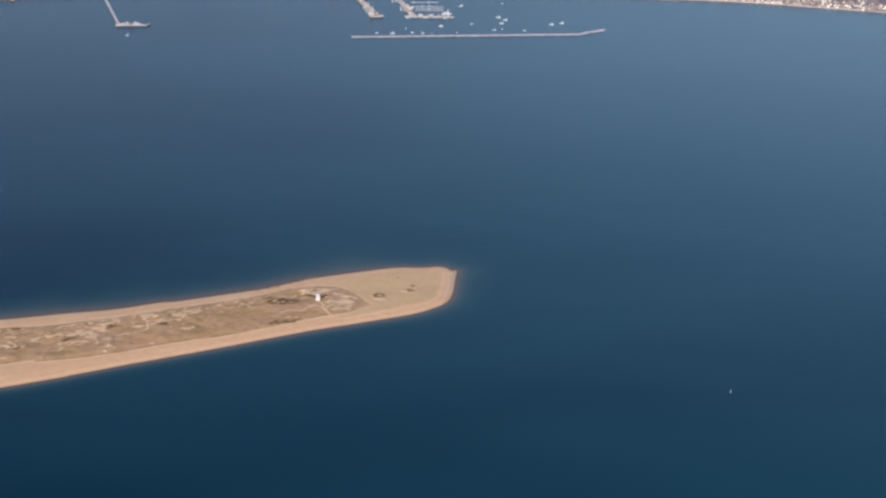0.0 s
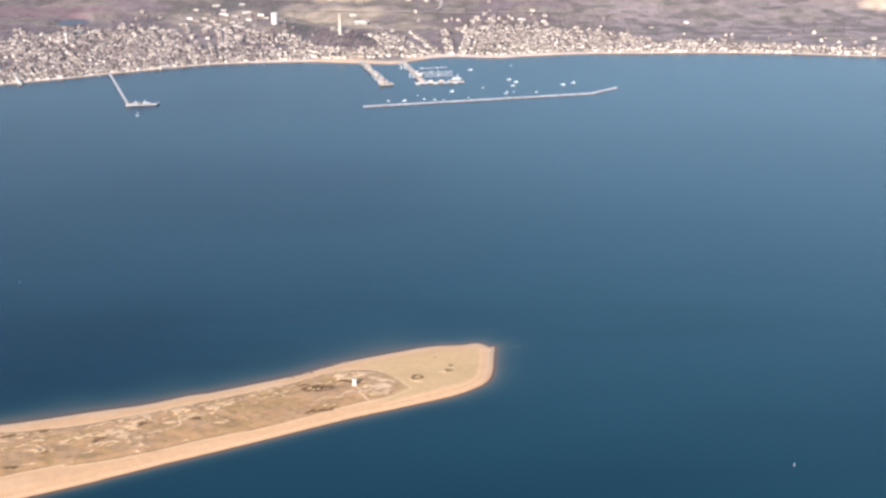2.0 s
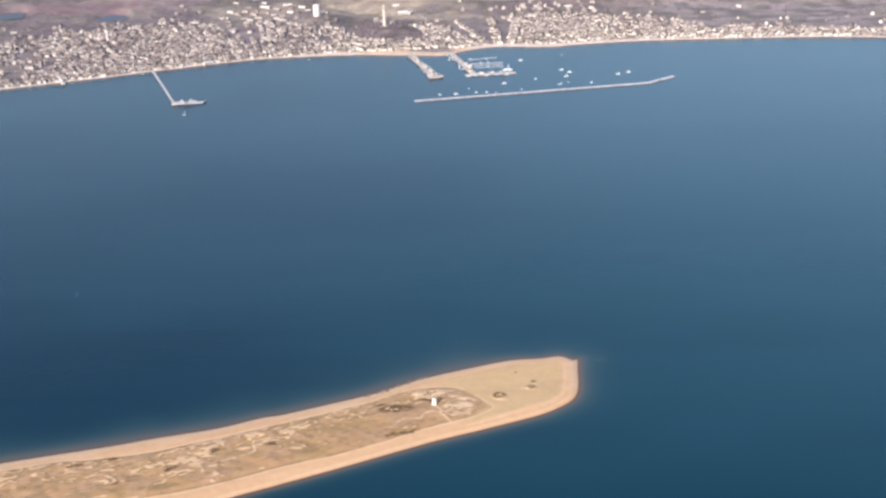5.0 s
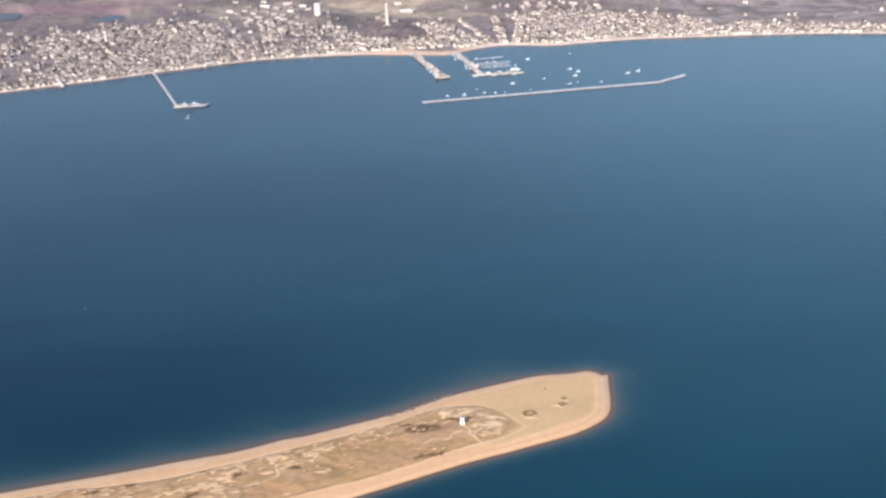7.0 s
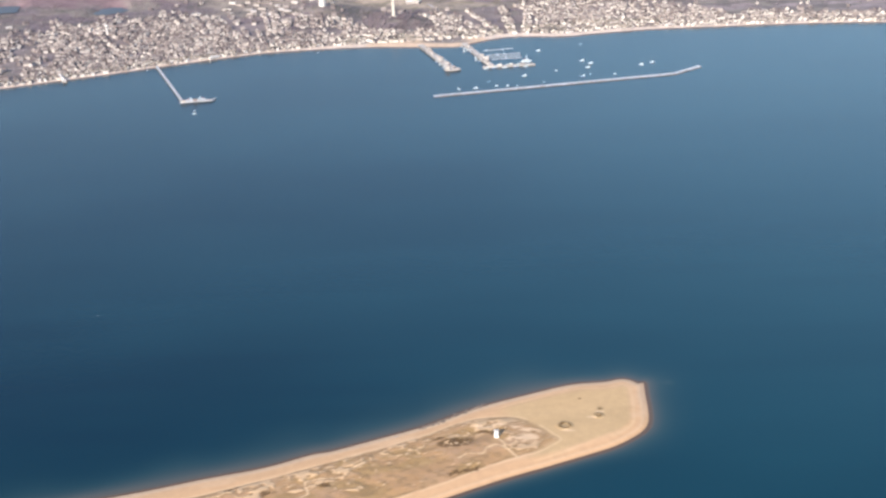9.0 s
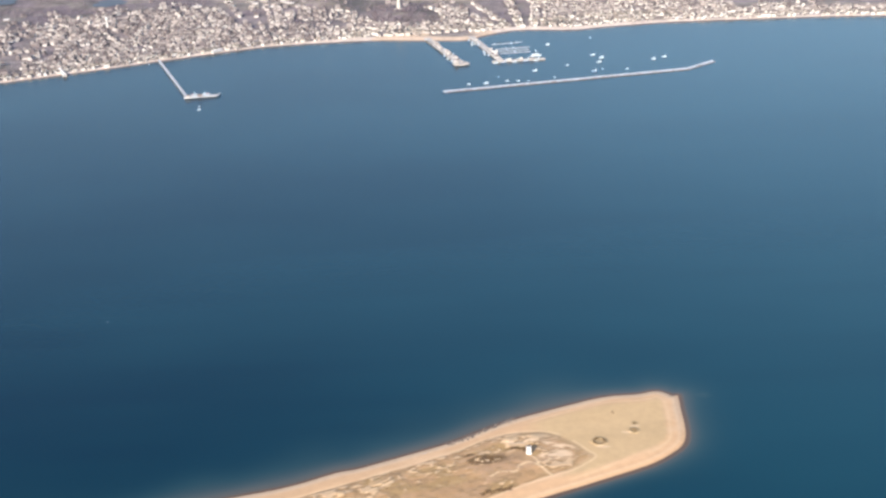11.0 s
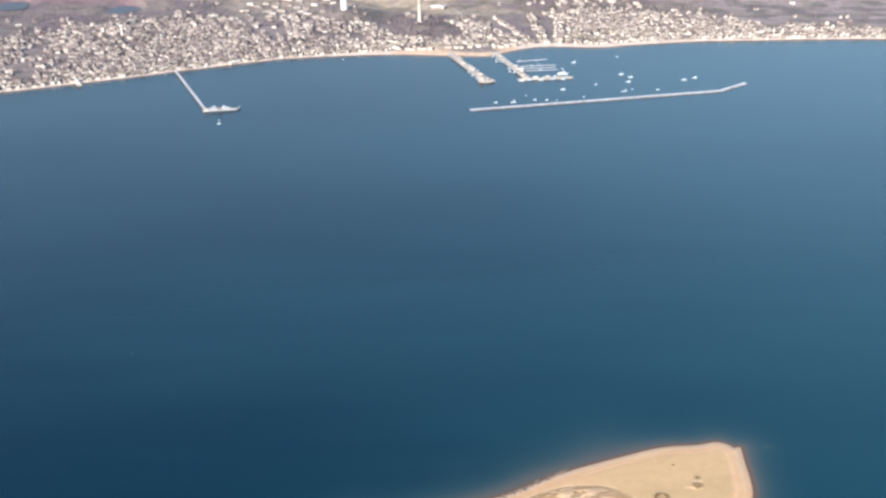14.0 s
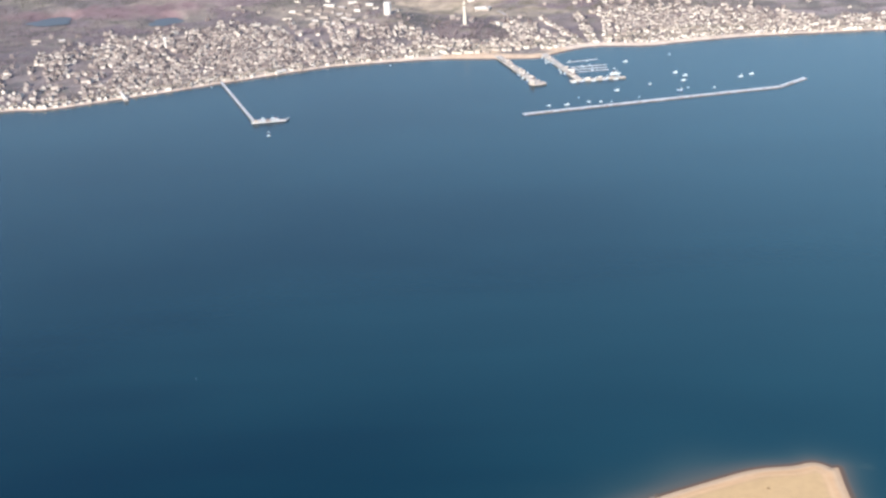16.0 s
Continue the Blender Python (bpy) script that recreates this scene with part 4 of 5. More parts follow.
WHITE_SHED = house_kind(9, 19, 5.0, 2.6, white_paint, white_paint, False, False, "white wharf building with pale roof", "shed", "shed")
SHEDS = [shed_kind(7, 10, 3.6, "small pale wharf shed with pale gable roof"), shed_kind(10, 18, 5.5, "large pale wharf building with pale gable roof")]


def copies(kind, x, y, z, turn):
    return copy_thing(kind, pose(x, y, z, 0, 0, turn))


rnd = random.Random(8)
# the long wharf with its parked cars and sheds
A, B = (-1386, 1908), (-1103, 1652)
pier_between("wharf", A, B, 20, 4.0, "long working wharf with grey deck on timber piles", asphalt_deck)
pier_between("landing_stage", at_pier(A, B, 366, -20)[:2], at_pier(A, B, 366, 22)[:2], 24, 4.1, "pale square head of the long wharf on piles", asphalt_deck, 9)
for i in range(34):
    for s in (-1, 1):
        if rnd.random() < 0.55:
            x, y, h = at_pier(A, B, 20 + i * 9.2, s * 7.6)
            copies(CAR, x, y, 4.0, h + 90 + rnd.uniform(-4, 4))
for u, v, k in ((120, 4, 0), (165, -4.5, 0), (205, 4, 0), (230, 3.5, 1), (262, -4, 0), (290, 4.5, 0), (318, 3, 1), (340, -5, 0), (358, 8, 0), (366, -14, 1)):
    x, y, h = at_pier(A, B, u, v)
    copies(SHEDS[k], x, y, 4.0, h + 90)
for u, v, k in ((250, -14, 3), (285, -14, 0), (325, -14, 3), (180, 14, 0), (240, 14, 3), (310, 14, 0)):
    x, y, h = at_pier(A, B, u, v)
    copies(BOATS[k], x, y, -0.15, h)

for i in range(26):
    x, y = -1330 + rnd.uniform(-46, 46), 1985 + rnd.uniform(-8, 8)
    x, y = x, y + (x + 1330) * 0.6
    copies(CAR, x, y, height_at(x, y) + 0.05, rnd.choice((35, 125)) + rnd.uniform(-5, 5))

# the marina wharf, its cross dock and floats
A, B = (-1276, 1984), (-1039, 1748)
pier_between("marina_wharf", A, B, 18, 3.6, "marina wharf with sandy-grey deck on piles", asphalt_deck)
C, D = (-1050, 1722), (-936, 1816)
pier_between("cross_dock", C, D, 14, 3.0, "pale cross dock at the end of the marina wharf", asphalt_deck)
for u, v, k, turn in ((60, 0, 0, 90), (205, 6, 0, 0), (255, 5, 1, 0), (285, 2, 1, 90), (305, -4, 0, 0)):
    x, y, h = at_pier(A, B, u, v)
    copies(SHEDS[k], x, y, 3.6, h + turn)
for u, k in ((20, 0), (48, 0), (80, 0), (112, 0)):
    x, y, h = at_pier(C, D, u, 1)
    copies(SHEDS[k], x, y, 3.0, h + 90)
for i in range(18):
    x, y, h = at_pier(A, B, 30 + i * 14, rnd.choice((-4.5, 4.5)))
    copies(CAR, x, y, 3.6, h + 90)


def float_dock(a, b, side):
    """A floating walkway with fingers and mooring posts."""
    a, b = Vector(a), Vector(b)
    n = (b - a).length
    t = tagged(empty("floating_dock", a.x, a.y, 0, math.degrees(math.atan2(b.y - a.y, b.x - a.x))), "floating timber dock with finger berths", "floating dock", "floats of the marina")
    part("walkway", boxed(0, n, -2.8, 2.8, -0.3, 0.8, bevel=0.05), concrete_deck, t)
    for i in range(int(n / 17)):
        for s in (-1, 1):
            part("finger", boxed(6 + i * 17, 6.9 + i * 17, min(s * 2, s * 8), max(s * 2, s * 8), -0.3, 0.7), weathered_deck, t)
        part("mooring_post", tubed(6.4 + i * 17, 8.5, -5, 3.2, 0.3, 0.3, 6), pile_wood, t)
    return t


FLOATS = (((-1165, 1918), (-1104, 1988)), ((-1126, 1868), (-1050, 1936)), ((-1084, 1826), (-1018, 1886)), ((-1102, 1850), (-1036, 1909)))
for a, b in FLOATS:
    float_dock(a, b, 1)
    n = (Vector(b) - Vector(a)).length
    for i in range(int(n / 11)):
        for s in (-1, 1):
            if rnd.random() < 0.12:
                x, y, h = at_pier(a, b, 11.5 + i * 11, s * 8)
                copies(BOATS[rnd.choice((1, 1, 0, 2, 4))], x, y, -0.15, h + 90 * s)
for u, v, k in ((50, -18, 3), (82, -17, 3), (108, -24, 0), (215, -16, 3), (240, -20, 0), (262, -15, 3)):
    x, y, h = at_pier(A, B, u, v)
    copies(BOATS[k], x, y, -0.15, h)
for u, v, k in ((8, -11, 0), (30, -11, 3), (60, -11, 0), (92, -11, 3), (120, -11, 0), (40, 12, 0), (70, 12, 0), (100, 12, 3), (128, 4, 3)):
    x, y, h = at_pier(C, D, u, v)
    copies(BOATS[k], x, y, -0.15, h)


def ferry(x, y, turn, length, label):
    t = tagged(empty("ship", x, y, 0, turn), label, "ship")
    part("hull", hull_mesh(bmesh.new(), length, length * 0.24, 3.4), boat_paint, t)
    d = part("deck_house", boxed(-length * 0.36, length * 0.26, -length * 0.095, length * 0.095, 2.8, 6.2, bevel=0.2), boat_paint, t)
    part("window_band", boxed(-length * 0.34, length * 0.24, -length * 0.095 - 0.05, length * 0.095 + 0.05, 4.4, 5.4), dark_glass, d)
    b = part("bridge", boxed(-length * 0.02, length * 0.18, -length * 0.075, length * 0.075, 6.2, 9.0, bevel=0.2), boat_paint, t)
    part("window_band", boxed(-length * 0.0, length * 0.18 + 0.05, -length * 0.075 - 0.05, length * 0.075 + 0.05, 7.3, 8.3), dark_glass, b)
    part("mast", tubed(length * 0.05, 0, 9, 15, 0.3, 0.15, 8), boat_paint, t)
    part("funnel", tubed(-length * 0.18, 0, 6.2, 9.0, 1.1, 0.9, 10), red_paint, t, "short red funnel")
    return t


ferry(-978, 1842, 40, 30, "white harbour ferry moored at the dock")

# the station pier, with two white cutters
A, B = (-1940, 1343), (-1556, 1058)
pier_between("station_pier", A, B, 6, 4.0, "long thin concrete pier on piles", concrete_deck)
C, D = (-1561, 1052), (-1500, 1108)
pier_between("pier_head", C, D, 12, 4.0, "concrete pier head crossing the thin pier", concrete_deck)
pier_between("catwalk", D, (-1508, 1128), 4, 3.4, "narrow catwalk to a mooring dolphin", concrete_deck, 6)
x, y, h = at_pier(C, D, 26, 11)
ferry(x, y, h, 26, "white patrol cutter moored behind the pier head")
x, y, h = at_pier(C, D, 54, 11)
ferry(x, y, h + 180, 30, "white patrol cutter moored beside another ship")
for u in (10, 40):
    x, y, h = at_pier(C, D, u, -2)
    copies(SHEDS[0], x, y, 4.0, h + 90)

# the boat shed wharf at the west end
A, B = (-2150, 1155), (-2036, 1084)
pier_between("west_wharf", A, B, 12, 3.2, "short old wharf with weathered deck", weathered_deck)
x, y, h = at_pier(A, B, 45, 0)
WHITE_SHED.matrix_world = pose(x, y, 3.2, 0, 0, h + 90)
for u in (70, 95, 118):
    x, y, h = at_pier(A, B, u, 0)
    copies(WHITE_SHED, x, y, 3.2, h + 90)


# ---- landmarks ----
def monument(x, y):
    z = height_at(x, y) - 1
    t = tagged(empty("monument_tower", x, y, z, 20), "tall slender granite memorial tower on a hill", "tower")
    part("terrace", boxed(-13, 13, -13, 13, -1.5, 2.2, bevel=0.3), granite, t, "broad pale granite terrace")
    part("plinth", boxed(-8, 8, -8, 8, 2.2, 5, bevel=0.3), granite, t)
    bm = bmesh.new()
    bmesh.ops.create_cone(bm, cap_ends=True, segments=4, radius1=4.9 * 1.414, radius2=3.9 * 1.414, depth=56, matrix=Matrix.Translation((0, 0, 32)) @ Matrix.Rotation(radians(45), 4, "Z"))
    part("shaft", bm, granite, t)
    part("cornice", boxed(-4.9, 4.9, -4.9, 4.9, 60, 61.4, bevel=0.2), granite, t)
    part("belfry", boxed(-3.9, 3.9, -3.9, 3.9, 61.4, 69, bevel=0.1), granite, t)
    for i in range(4):
        m = Matrix.Rotation(radians(90 * i), 4, "Z")
        for k in (-1.7, 1.7):
            bm = bmesh.new()
            box(bm, k - 0.9, k + 0.9, -4.0, -3.7, 62.2, 67.2)
            bmesh.ops.transform(bm, matrix=m, verts=bm.verts)
            part("belfry_arch", bm, dark_glass, t, "dark belfry opening")
        for zz in (14, 24, 34, 44, 54):
            w = 4.9 - (zz - 4) / 56
            bm = bmesh.new()
            box(bm, -0.35, 0.35, -w - 0.05, -w + 0.3, zz, zz + 2.4)
            bmesh.ops.transform(bm, matrix=m, verts=bm.verts)
            part("slit_window", bm, dark_glass, t)
        for k in np.linspace(-4.2, 4.2, 5):
            bm = bmesh.new()
            box(bm, k - 0.55, k + 0.55, -4.8, -4.1, 70.2, 72.2)
            bmesh.ops.transform(bm, matrix=m, verts=bm.verts)
            part("merlon", bm, granite, t)
    part("parapet", boxed(-4.7, 4.7, -4.7, 4.7, 69, 70.2, bevel=0.15), granite, t)
    part("turret", boxed(-2.4, 2.4, -2.4, 2.4, 70.2, 76, bevel=0.15), granite, t)
    part("turret_roof", tubed(0, 0, 76, 79, 3.0, 0.4, 4), granite, t)
    return t


monument(-1653, 2152)


def standpipe(x, y):
    z = height_at(x, y) - 1.5
    t = tagged(empty("water_tank", x, y, z), "tall white steel standpipe water tank", "water tank")
    part("shell", tubed(0, 0, 0, 42, 12.2, 12.2, 40), white_paint, t)
    part("roof", tubed(0, 0, 42, 43.6, 12.5, 1.0, 40), white_paint, t)
    part("rim", tubed(0, 0, 41.4, 42.05, 12.6, 12.6, 40), white_paint, t)
    part("ladder", boxed(-0.5, 0.5, -12.6, -12.2, 0, 42), weathered_deck, t, "grey ladder")
    part("footing", tubed(0, 0, -1, 0.6, 13.4, 13.4, 40), granite, t, "concrete footing")
    return t


standpipe(-1988, 2196)


def pedestal_tank(x, y):
    z = height_at(x, y) - 1
    t = tagged(empty("water_tower", x, y, z), "slender white water tower with round tank", "water tower")
    part("pedestal", tubed(0, 0, 0, 26, 3.6, 2.2, 16), white_paint, t)
    part("base_cone", tubed(0, 0, 0, 5, 5.0, 3.4, 16), white_paint, t)
    bm = bmesh.new()
    bmesh.ops.create_uvsphere(bm, u_segments=20, v_segments=12, radius=6.0, matrix=Matrix.Translation((0, 0, 29)) @ Matrix.Diagonal((1, 1, 0.85, 1)))
    part("tank", bm, white_paint, t)
    part("rail", tubed(0, 0, 34, 34.8, 1.2, 1.2, 10), white_paint, t)
    return t


pedestal_tank(-2362, 1545)

# long pale roofs of the large buildings
HALLS = {}


def hall(x, y, w, l, h, turn, flat, label):
    pale = math.sin(3.1 * x) > -0.2
    roof_mat = white_paint if pale else roof_shingle
    key = (w, l, h, flat, pale)
    if key not in HALLS:
        t = tagged(empty("hall", 0, 0, 0), label, "building")
        wall = part("wall", boxed(-l / 2, l / 2, -w / 2, w / 2, -3, h), house_paint, t)
        if flat:
            part("roof", boxed(-l / 2 - 0.4, l / 2 + 0.4, -w / 2 - 0.4, w / 2 + 0.4, h, h + 0.7), roof_mat, t, "pale flat roof" if pale else "grey flat roof")
        else:
            bm = gable_roof(bmesh.new(), -w / 2, w / 2, -l / 2, l / 2, h, h + w * 0.22)
            bmesh.ops.transform(bm, matrix=Matrix.Rotation(radians(90), 4, "Z"), verts=bm.verts)
            part("roof", bm, roof_mat, t, "pale gable roof" if pale else "grey gable roof")
            bm = gabled(bmesh.new(), -w / 2, w / 2, -l / 2, l / 2, h - 0.1, h, h + w * 0.22)
            bmesh.ops.transform(bm, matrix=Matrix.Rotation(radians(90), 4, "Z"), verts=bm.verts)
            part("gable", bm, white_paint, t)
        for i in range(int(l / 6)):
            part("window", boxed(-l / 2 + 2 + i * 6, -l / 2 + 4.4 + i * 6, -w / 2 - 0.06, -w / 2 + 0.3, 1.2, 2.9), dark_glass, wall)
        HALLS[key] = t
        HALLS[key].matrix_world = pose(x, y, height_at(x, y), 0, 0, turn)
        return t
    return copies(HALLS[key], x, y, height_at(x, y), turn)


WHITE_FLAT, WHITE_GABLE = "long low institutional building with flat roof", "long pale building with gable roof"
for x, y, w, l, h, turn, flat in ((-2343, 1934, 14, 44, 8, 40, 1), (-2309, 2054, 14, 34, 7, 33, 1), (-2153, 2007, 14, 44, 8, 20, 0), (-2105, 2030, 14, 44, 8, 33, 0), (-2307, 2120, 14, 34, 7, 30, 1),
                                 (-2321, 2198, 14, 34, 7, 45, 1), (-2264, 2229, 14, 44, 8, 33, 1), (-2213, 2236, 14, 34, 7, 25, 1), (-2144, 2303, 14, 34, 7, 33, 1), (-1759, 2412, 20, 42, 9, 33, 0),
                                 (-1735, 2425, 14, 30, 9, 120, 0), (-1332, 2674, 14, 44, 7, 33, 1), (-1284, 2803, 14, 34, 7, 33, 1), (-2087, 2123, 14, 44, 7, 33, 1), (-2060, 2100, 14, 34, 7, 33, 1),
                                 (-2250, 2150, 14, 34, 7, 20, 1), (-2230, 2080, 14, 34, 8, 45, 1), (-2200, 2120, 14, 34, 8, 33, 1), (-737, 3092, 14, 24, 7, 33, 1), (-1840, 2480, 14, 24, 7, 33, 1),
                                 (-2893, 1475, 14, 34, 7, 35, 1), (-2807, 1509, 14, 24, 7, 33, 0), (-1570, 2905, 14, 44, 7, 33, 1), (-1290, 2900, 14, 24, 7, 33, 1), (-2420, 1560, 14, 24, 7, 30, 0),
                                 (-2385, 1535, 14, 34, 9, 33, 0), (-1858, 1500, 14, 44, 7, 57, 0), (-1470, 2262, 14, 34, 8, 33, 0), (-1030, 2330, 14, 34, 7, 40, 0), (-812, 2470, 14, 34, 7, 40, 1),
                                 (-2361, 2290, 14, 34, 7, 33, 1), (-2296, 2262, 14, 34, 7, 20, 1), (-2268, 2336, 14, 24, 7, 33, 0), (-2209, 2292, 14, 34, 7, 45, 1), (-2092, 2269, 14, 24, 7, 33, 1),
                                 (-2299, 2155, 14, 24, 7, 25, 0), (-2240, 2192, 14, 34, 7, 33, 1), (-2180, 2180, 14, 24, 7, 50, 1), (-2150, 2240, 14, 34, 7, 33, 1), (-2390, 2210, 14, 24, 7, 33, 0),
                                 (-2340, 2120, 14, 24, 7, 33, 1), (-2190, 2060, 14, 34, 7, 33, 1), (-2130, 2140, 14, 24, 7, 20, 0), (-2250, 2010, 14, 24, 7, 33, 1)):
    size = round(0.62 + 0.3 * abs(math.sin(0.7 * y)), 1)
    hall(x, y, 11 if w == 14 else w, l * size, h - 1.5, turn + 24 * math.sin(x), flat, WHITE_FLAT if flat else WHITE_GABLE)

# ---- the town ----
GROVES = ((-2352, 1150, 170, 26, 62), (-2110, 1950, 62, 32, 33), (-1840, 1950, 90, 34, 33))   # wooded gaps in the town


def keep_out(x, y):
    """Places with no houses: wharf ground, hill wood, fields, ponds."""
    no = (blob(x, y, -1352, 1978, 72, 30, 35) > 0.4) | (np.hypot((x + 1625) / 150, (y - 2118) / 95) < 1) | (blob(x, y, -1915, 2415, 190, 125, 33) > 0.3)
    no |= (blob(x, y, -1590, 2465, 230, 70, 33) > 0.3) | (np.hypot(x + 1653, y - 2152) < 60) | (np.hypot(x + 1988, y - 2196) < 40)
    for cx, cy, a, b, w in GROVES:
        no |= blob(x, y, cx, cy, a, b, w, 0.2, 0.6, 62) > 0.4
    for cx, cy, a, b, level in PONDS:
        no |= np.hypot(x - cx, y - cy) < max(a, b) * 1.5
    return no


rnd = np.random.RandomState(77)
ss_, dd_ = np.meshgrid(np.arange(1250, 5150, 15.0), np.arange(17, 960, 16.5))
ss_, dd_ = ss_.ravel() + rnd.uniform(-4.5, 4.5, ss_.size), dd_.ravel() + rnd.uniform(-4.5, 4.5, dd_.size)
dd_ = dd_ + 8 + beach_width(ss_)
reach = town_reach(ss_)
close = np.where(dd_ < reach, 0.95 - 0.15 * dd_ / reach, np.interp(ss_, (3800, 4100), (0.16, 0.06)) * np.exp(-(dd_ - reach) / 130))
close = np.where((ss_ < 2050) & (dd_ > 70), close * np.interp(ss_, (1500, 1700, 2050), (0.3, 0.5, 1.0)), close)
close = np.where((dd_ > 86) & (dd_ < 99), 0, close)
xy, heading = along_shore(ss_, dd_)
clear = value_noise(xy[:, 0], xy[:, 1], 75, 61) < np.where(dd_ > 120, 0.78, 0.92)
pick = (rnd.rand(len(ss_)) < close) & clear & ~keep_out(xy[:, 0], xy[:, 1])
# the bend of the shore folds rows over one another: thin those that meet
hx, hy, hs, hd, hh = xy[pick, 0], xy[pick, 1], ss_[pick], dd_[pick], heading[pick]
used, chosen = {}, []
for i in np.argsort(hd):
    key = (int(hx[i] // 10.5), int(hy[i] // 10.5))
    if any((key[0] + a, key[1] + b) in used and math.hypot(hx[i] - used[(key[0] + a, key[1] + b)][0], hy[i] - used[(key[0] + a, key[1] + b)][1]) < 12.2 for a in (-1, 0, 1) for b in (-1, 0, 1)):
        continue
    used[key] = (hx[i], hy[i])
    chosen.append(i)
chosen = np.array(chosen)
hx, hy, hs, hd, hh = hx[chosen], hy[chosen], hs[chosen], hd[chosen], hh[chosen]
true_d, _ = line_distance(hx, hy, SHORE)
ok = true_d > 16
hx, hy, hs, hd, hh = hx[ok], hy[ok], hs[ok], hd[ok], hh[ok]
hz = land_height(hx, hy)
front = np.nonzero((hd < 64 + beach_width(hs)) & (hs > 1540) & (hs < 4850))[0][:300]

KINDS = [house_kind(8, 11, 5.6, 3.2, house_paint, roof_shingle, False, False, "pale two-storey clapboard house by the beach"),
         house_kind(9.5, 13, 6.0, 3.4, house_paint, roof_shingle, True, False, "pale gabled house with a front porch"),
         house_kind(7, 9, 3.4, 2.8, house_paint, roof_shingle, False, False, "small shingled cottage near the beach"),
         house_kind(11, 10, 6.4, 3.0, house_paint, roof_shingle, True, True, "broad clapboard house with dormer and porch"),
         house_kind(9, 15, 7.0, 3.0, white_paint, roof_shingle, False, True, "tall white waterfront guest house"),
         house_kind(8.5, 12, 5.6, 3.0, white_paint, roof_shingle, False, False, "white clapboard house with grey roof")]
group = "houses along the waterfront"
for kind in KINDS:
    tagged(kind, group=group)
pick_kind = random.Random(4)
for i in front:
    k = pick_kind.choices(range(6), (5, 4, 4, 3, 1, 2))[0]
    turn = hh[i] + pick_kind.choice((0, 0, 0, 90, -90)) + pick_kind.uniform(-9, 9)
    copies(KINDS[k], hx[i], hy[i], hz[i], turn)
TOWN = [house_kind(9.5, 14, 6.2, 3.6, house_paint, roof_shingle, False, False, "pale clapboard town house behind the harbour front", name="town_house"),
        house_kind(11, 16, 7.2, 3.8, bright_wall, roof_shingle, False, False, "large cream clapboard town house behind the harbour front", name="town_house"),
        house_kind(8.5, 12, 5.2, 3.4, house_paint, roof_shingle, False, False, "weathered shingle town house on a narrow street", name="town_house")]
for kind in TOWN:
    tagged(kind, group="town houses behind the harbour front")
    for ob in [c for c in kind.children_recursive if c.name.startswith(("window", "door"))][1:]:
        bpy.data.objects.remove(ob)
behind = np.setdiff1d(np.nonzero((hs > 2700) & (hs < 3800) & (hd < 260))[0], front)[:200]
for i in behind:
    k = pick_kind.choices(range(3), (4, 4, 3))[0]
    copies(TOWN[k], hx[i], hy[i], hz[i], hh[i] + pick_kind.choice((0, 0, 90, -90)) + pick_kind.uniform(-20, 20))
rest = np.setdiff1d(np.arange(len(hx)), np.r_[front, behind])


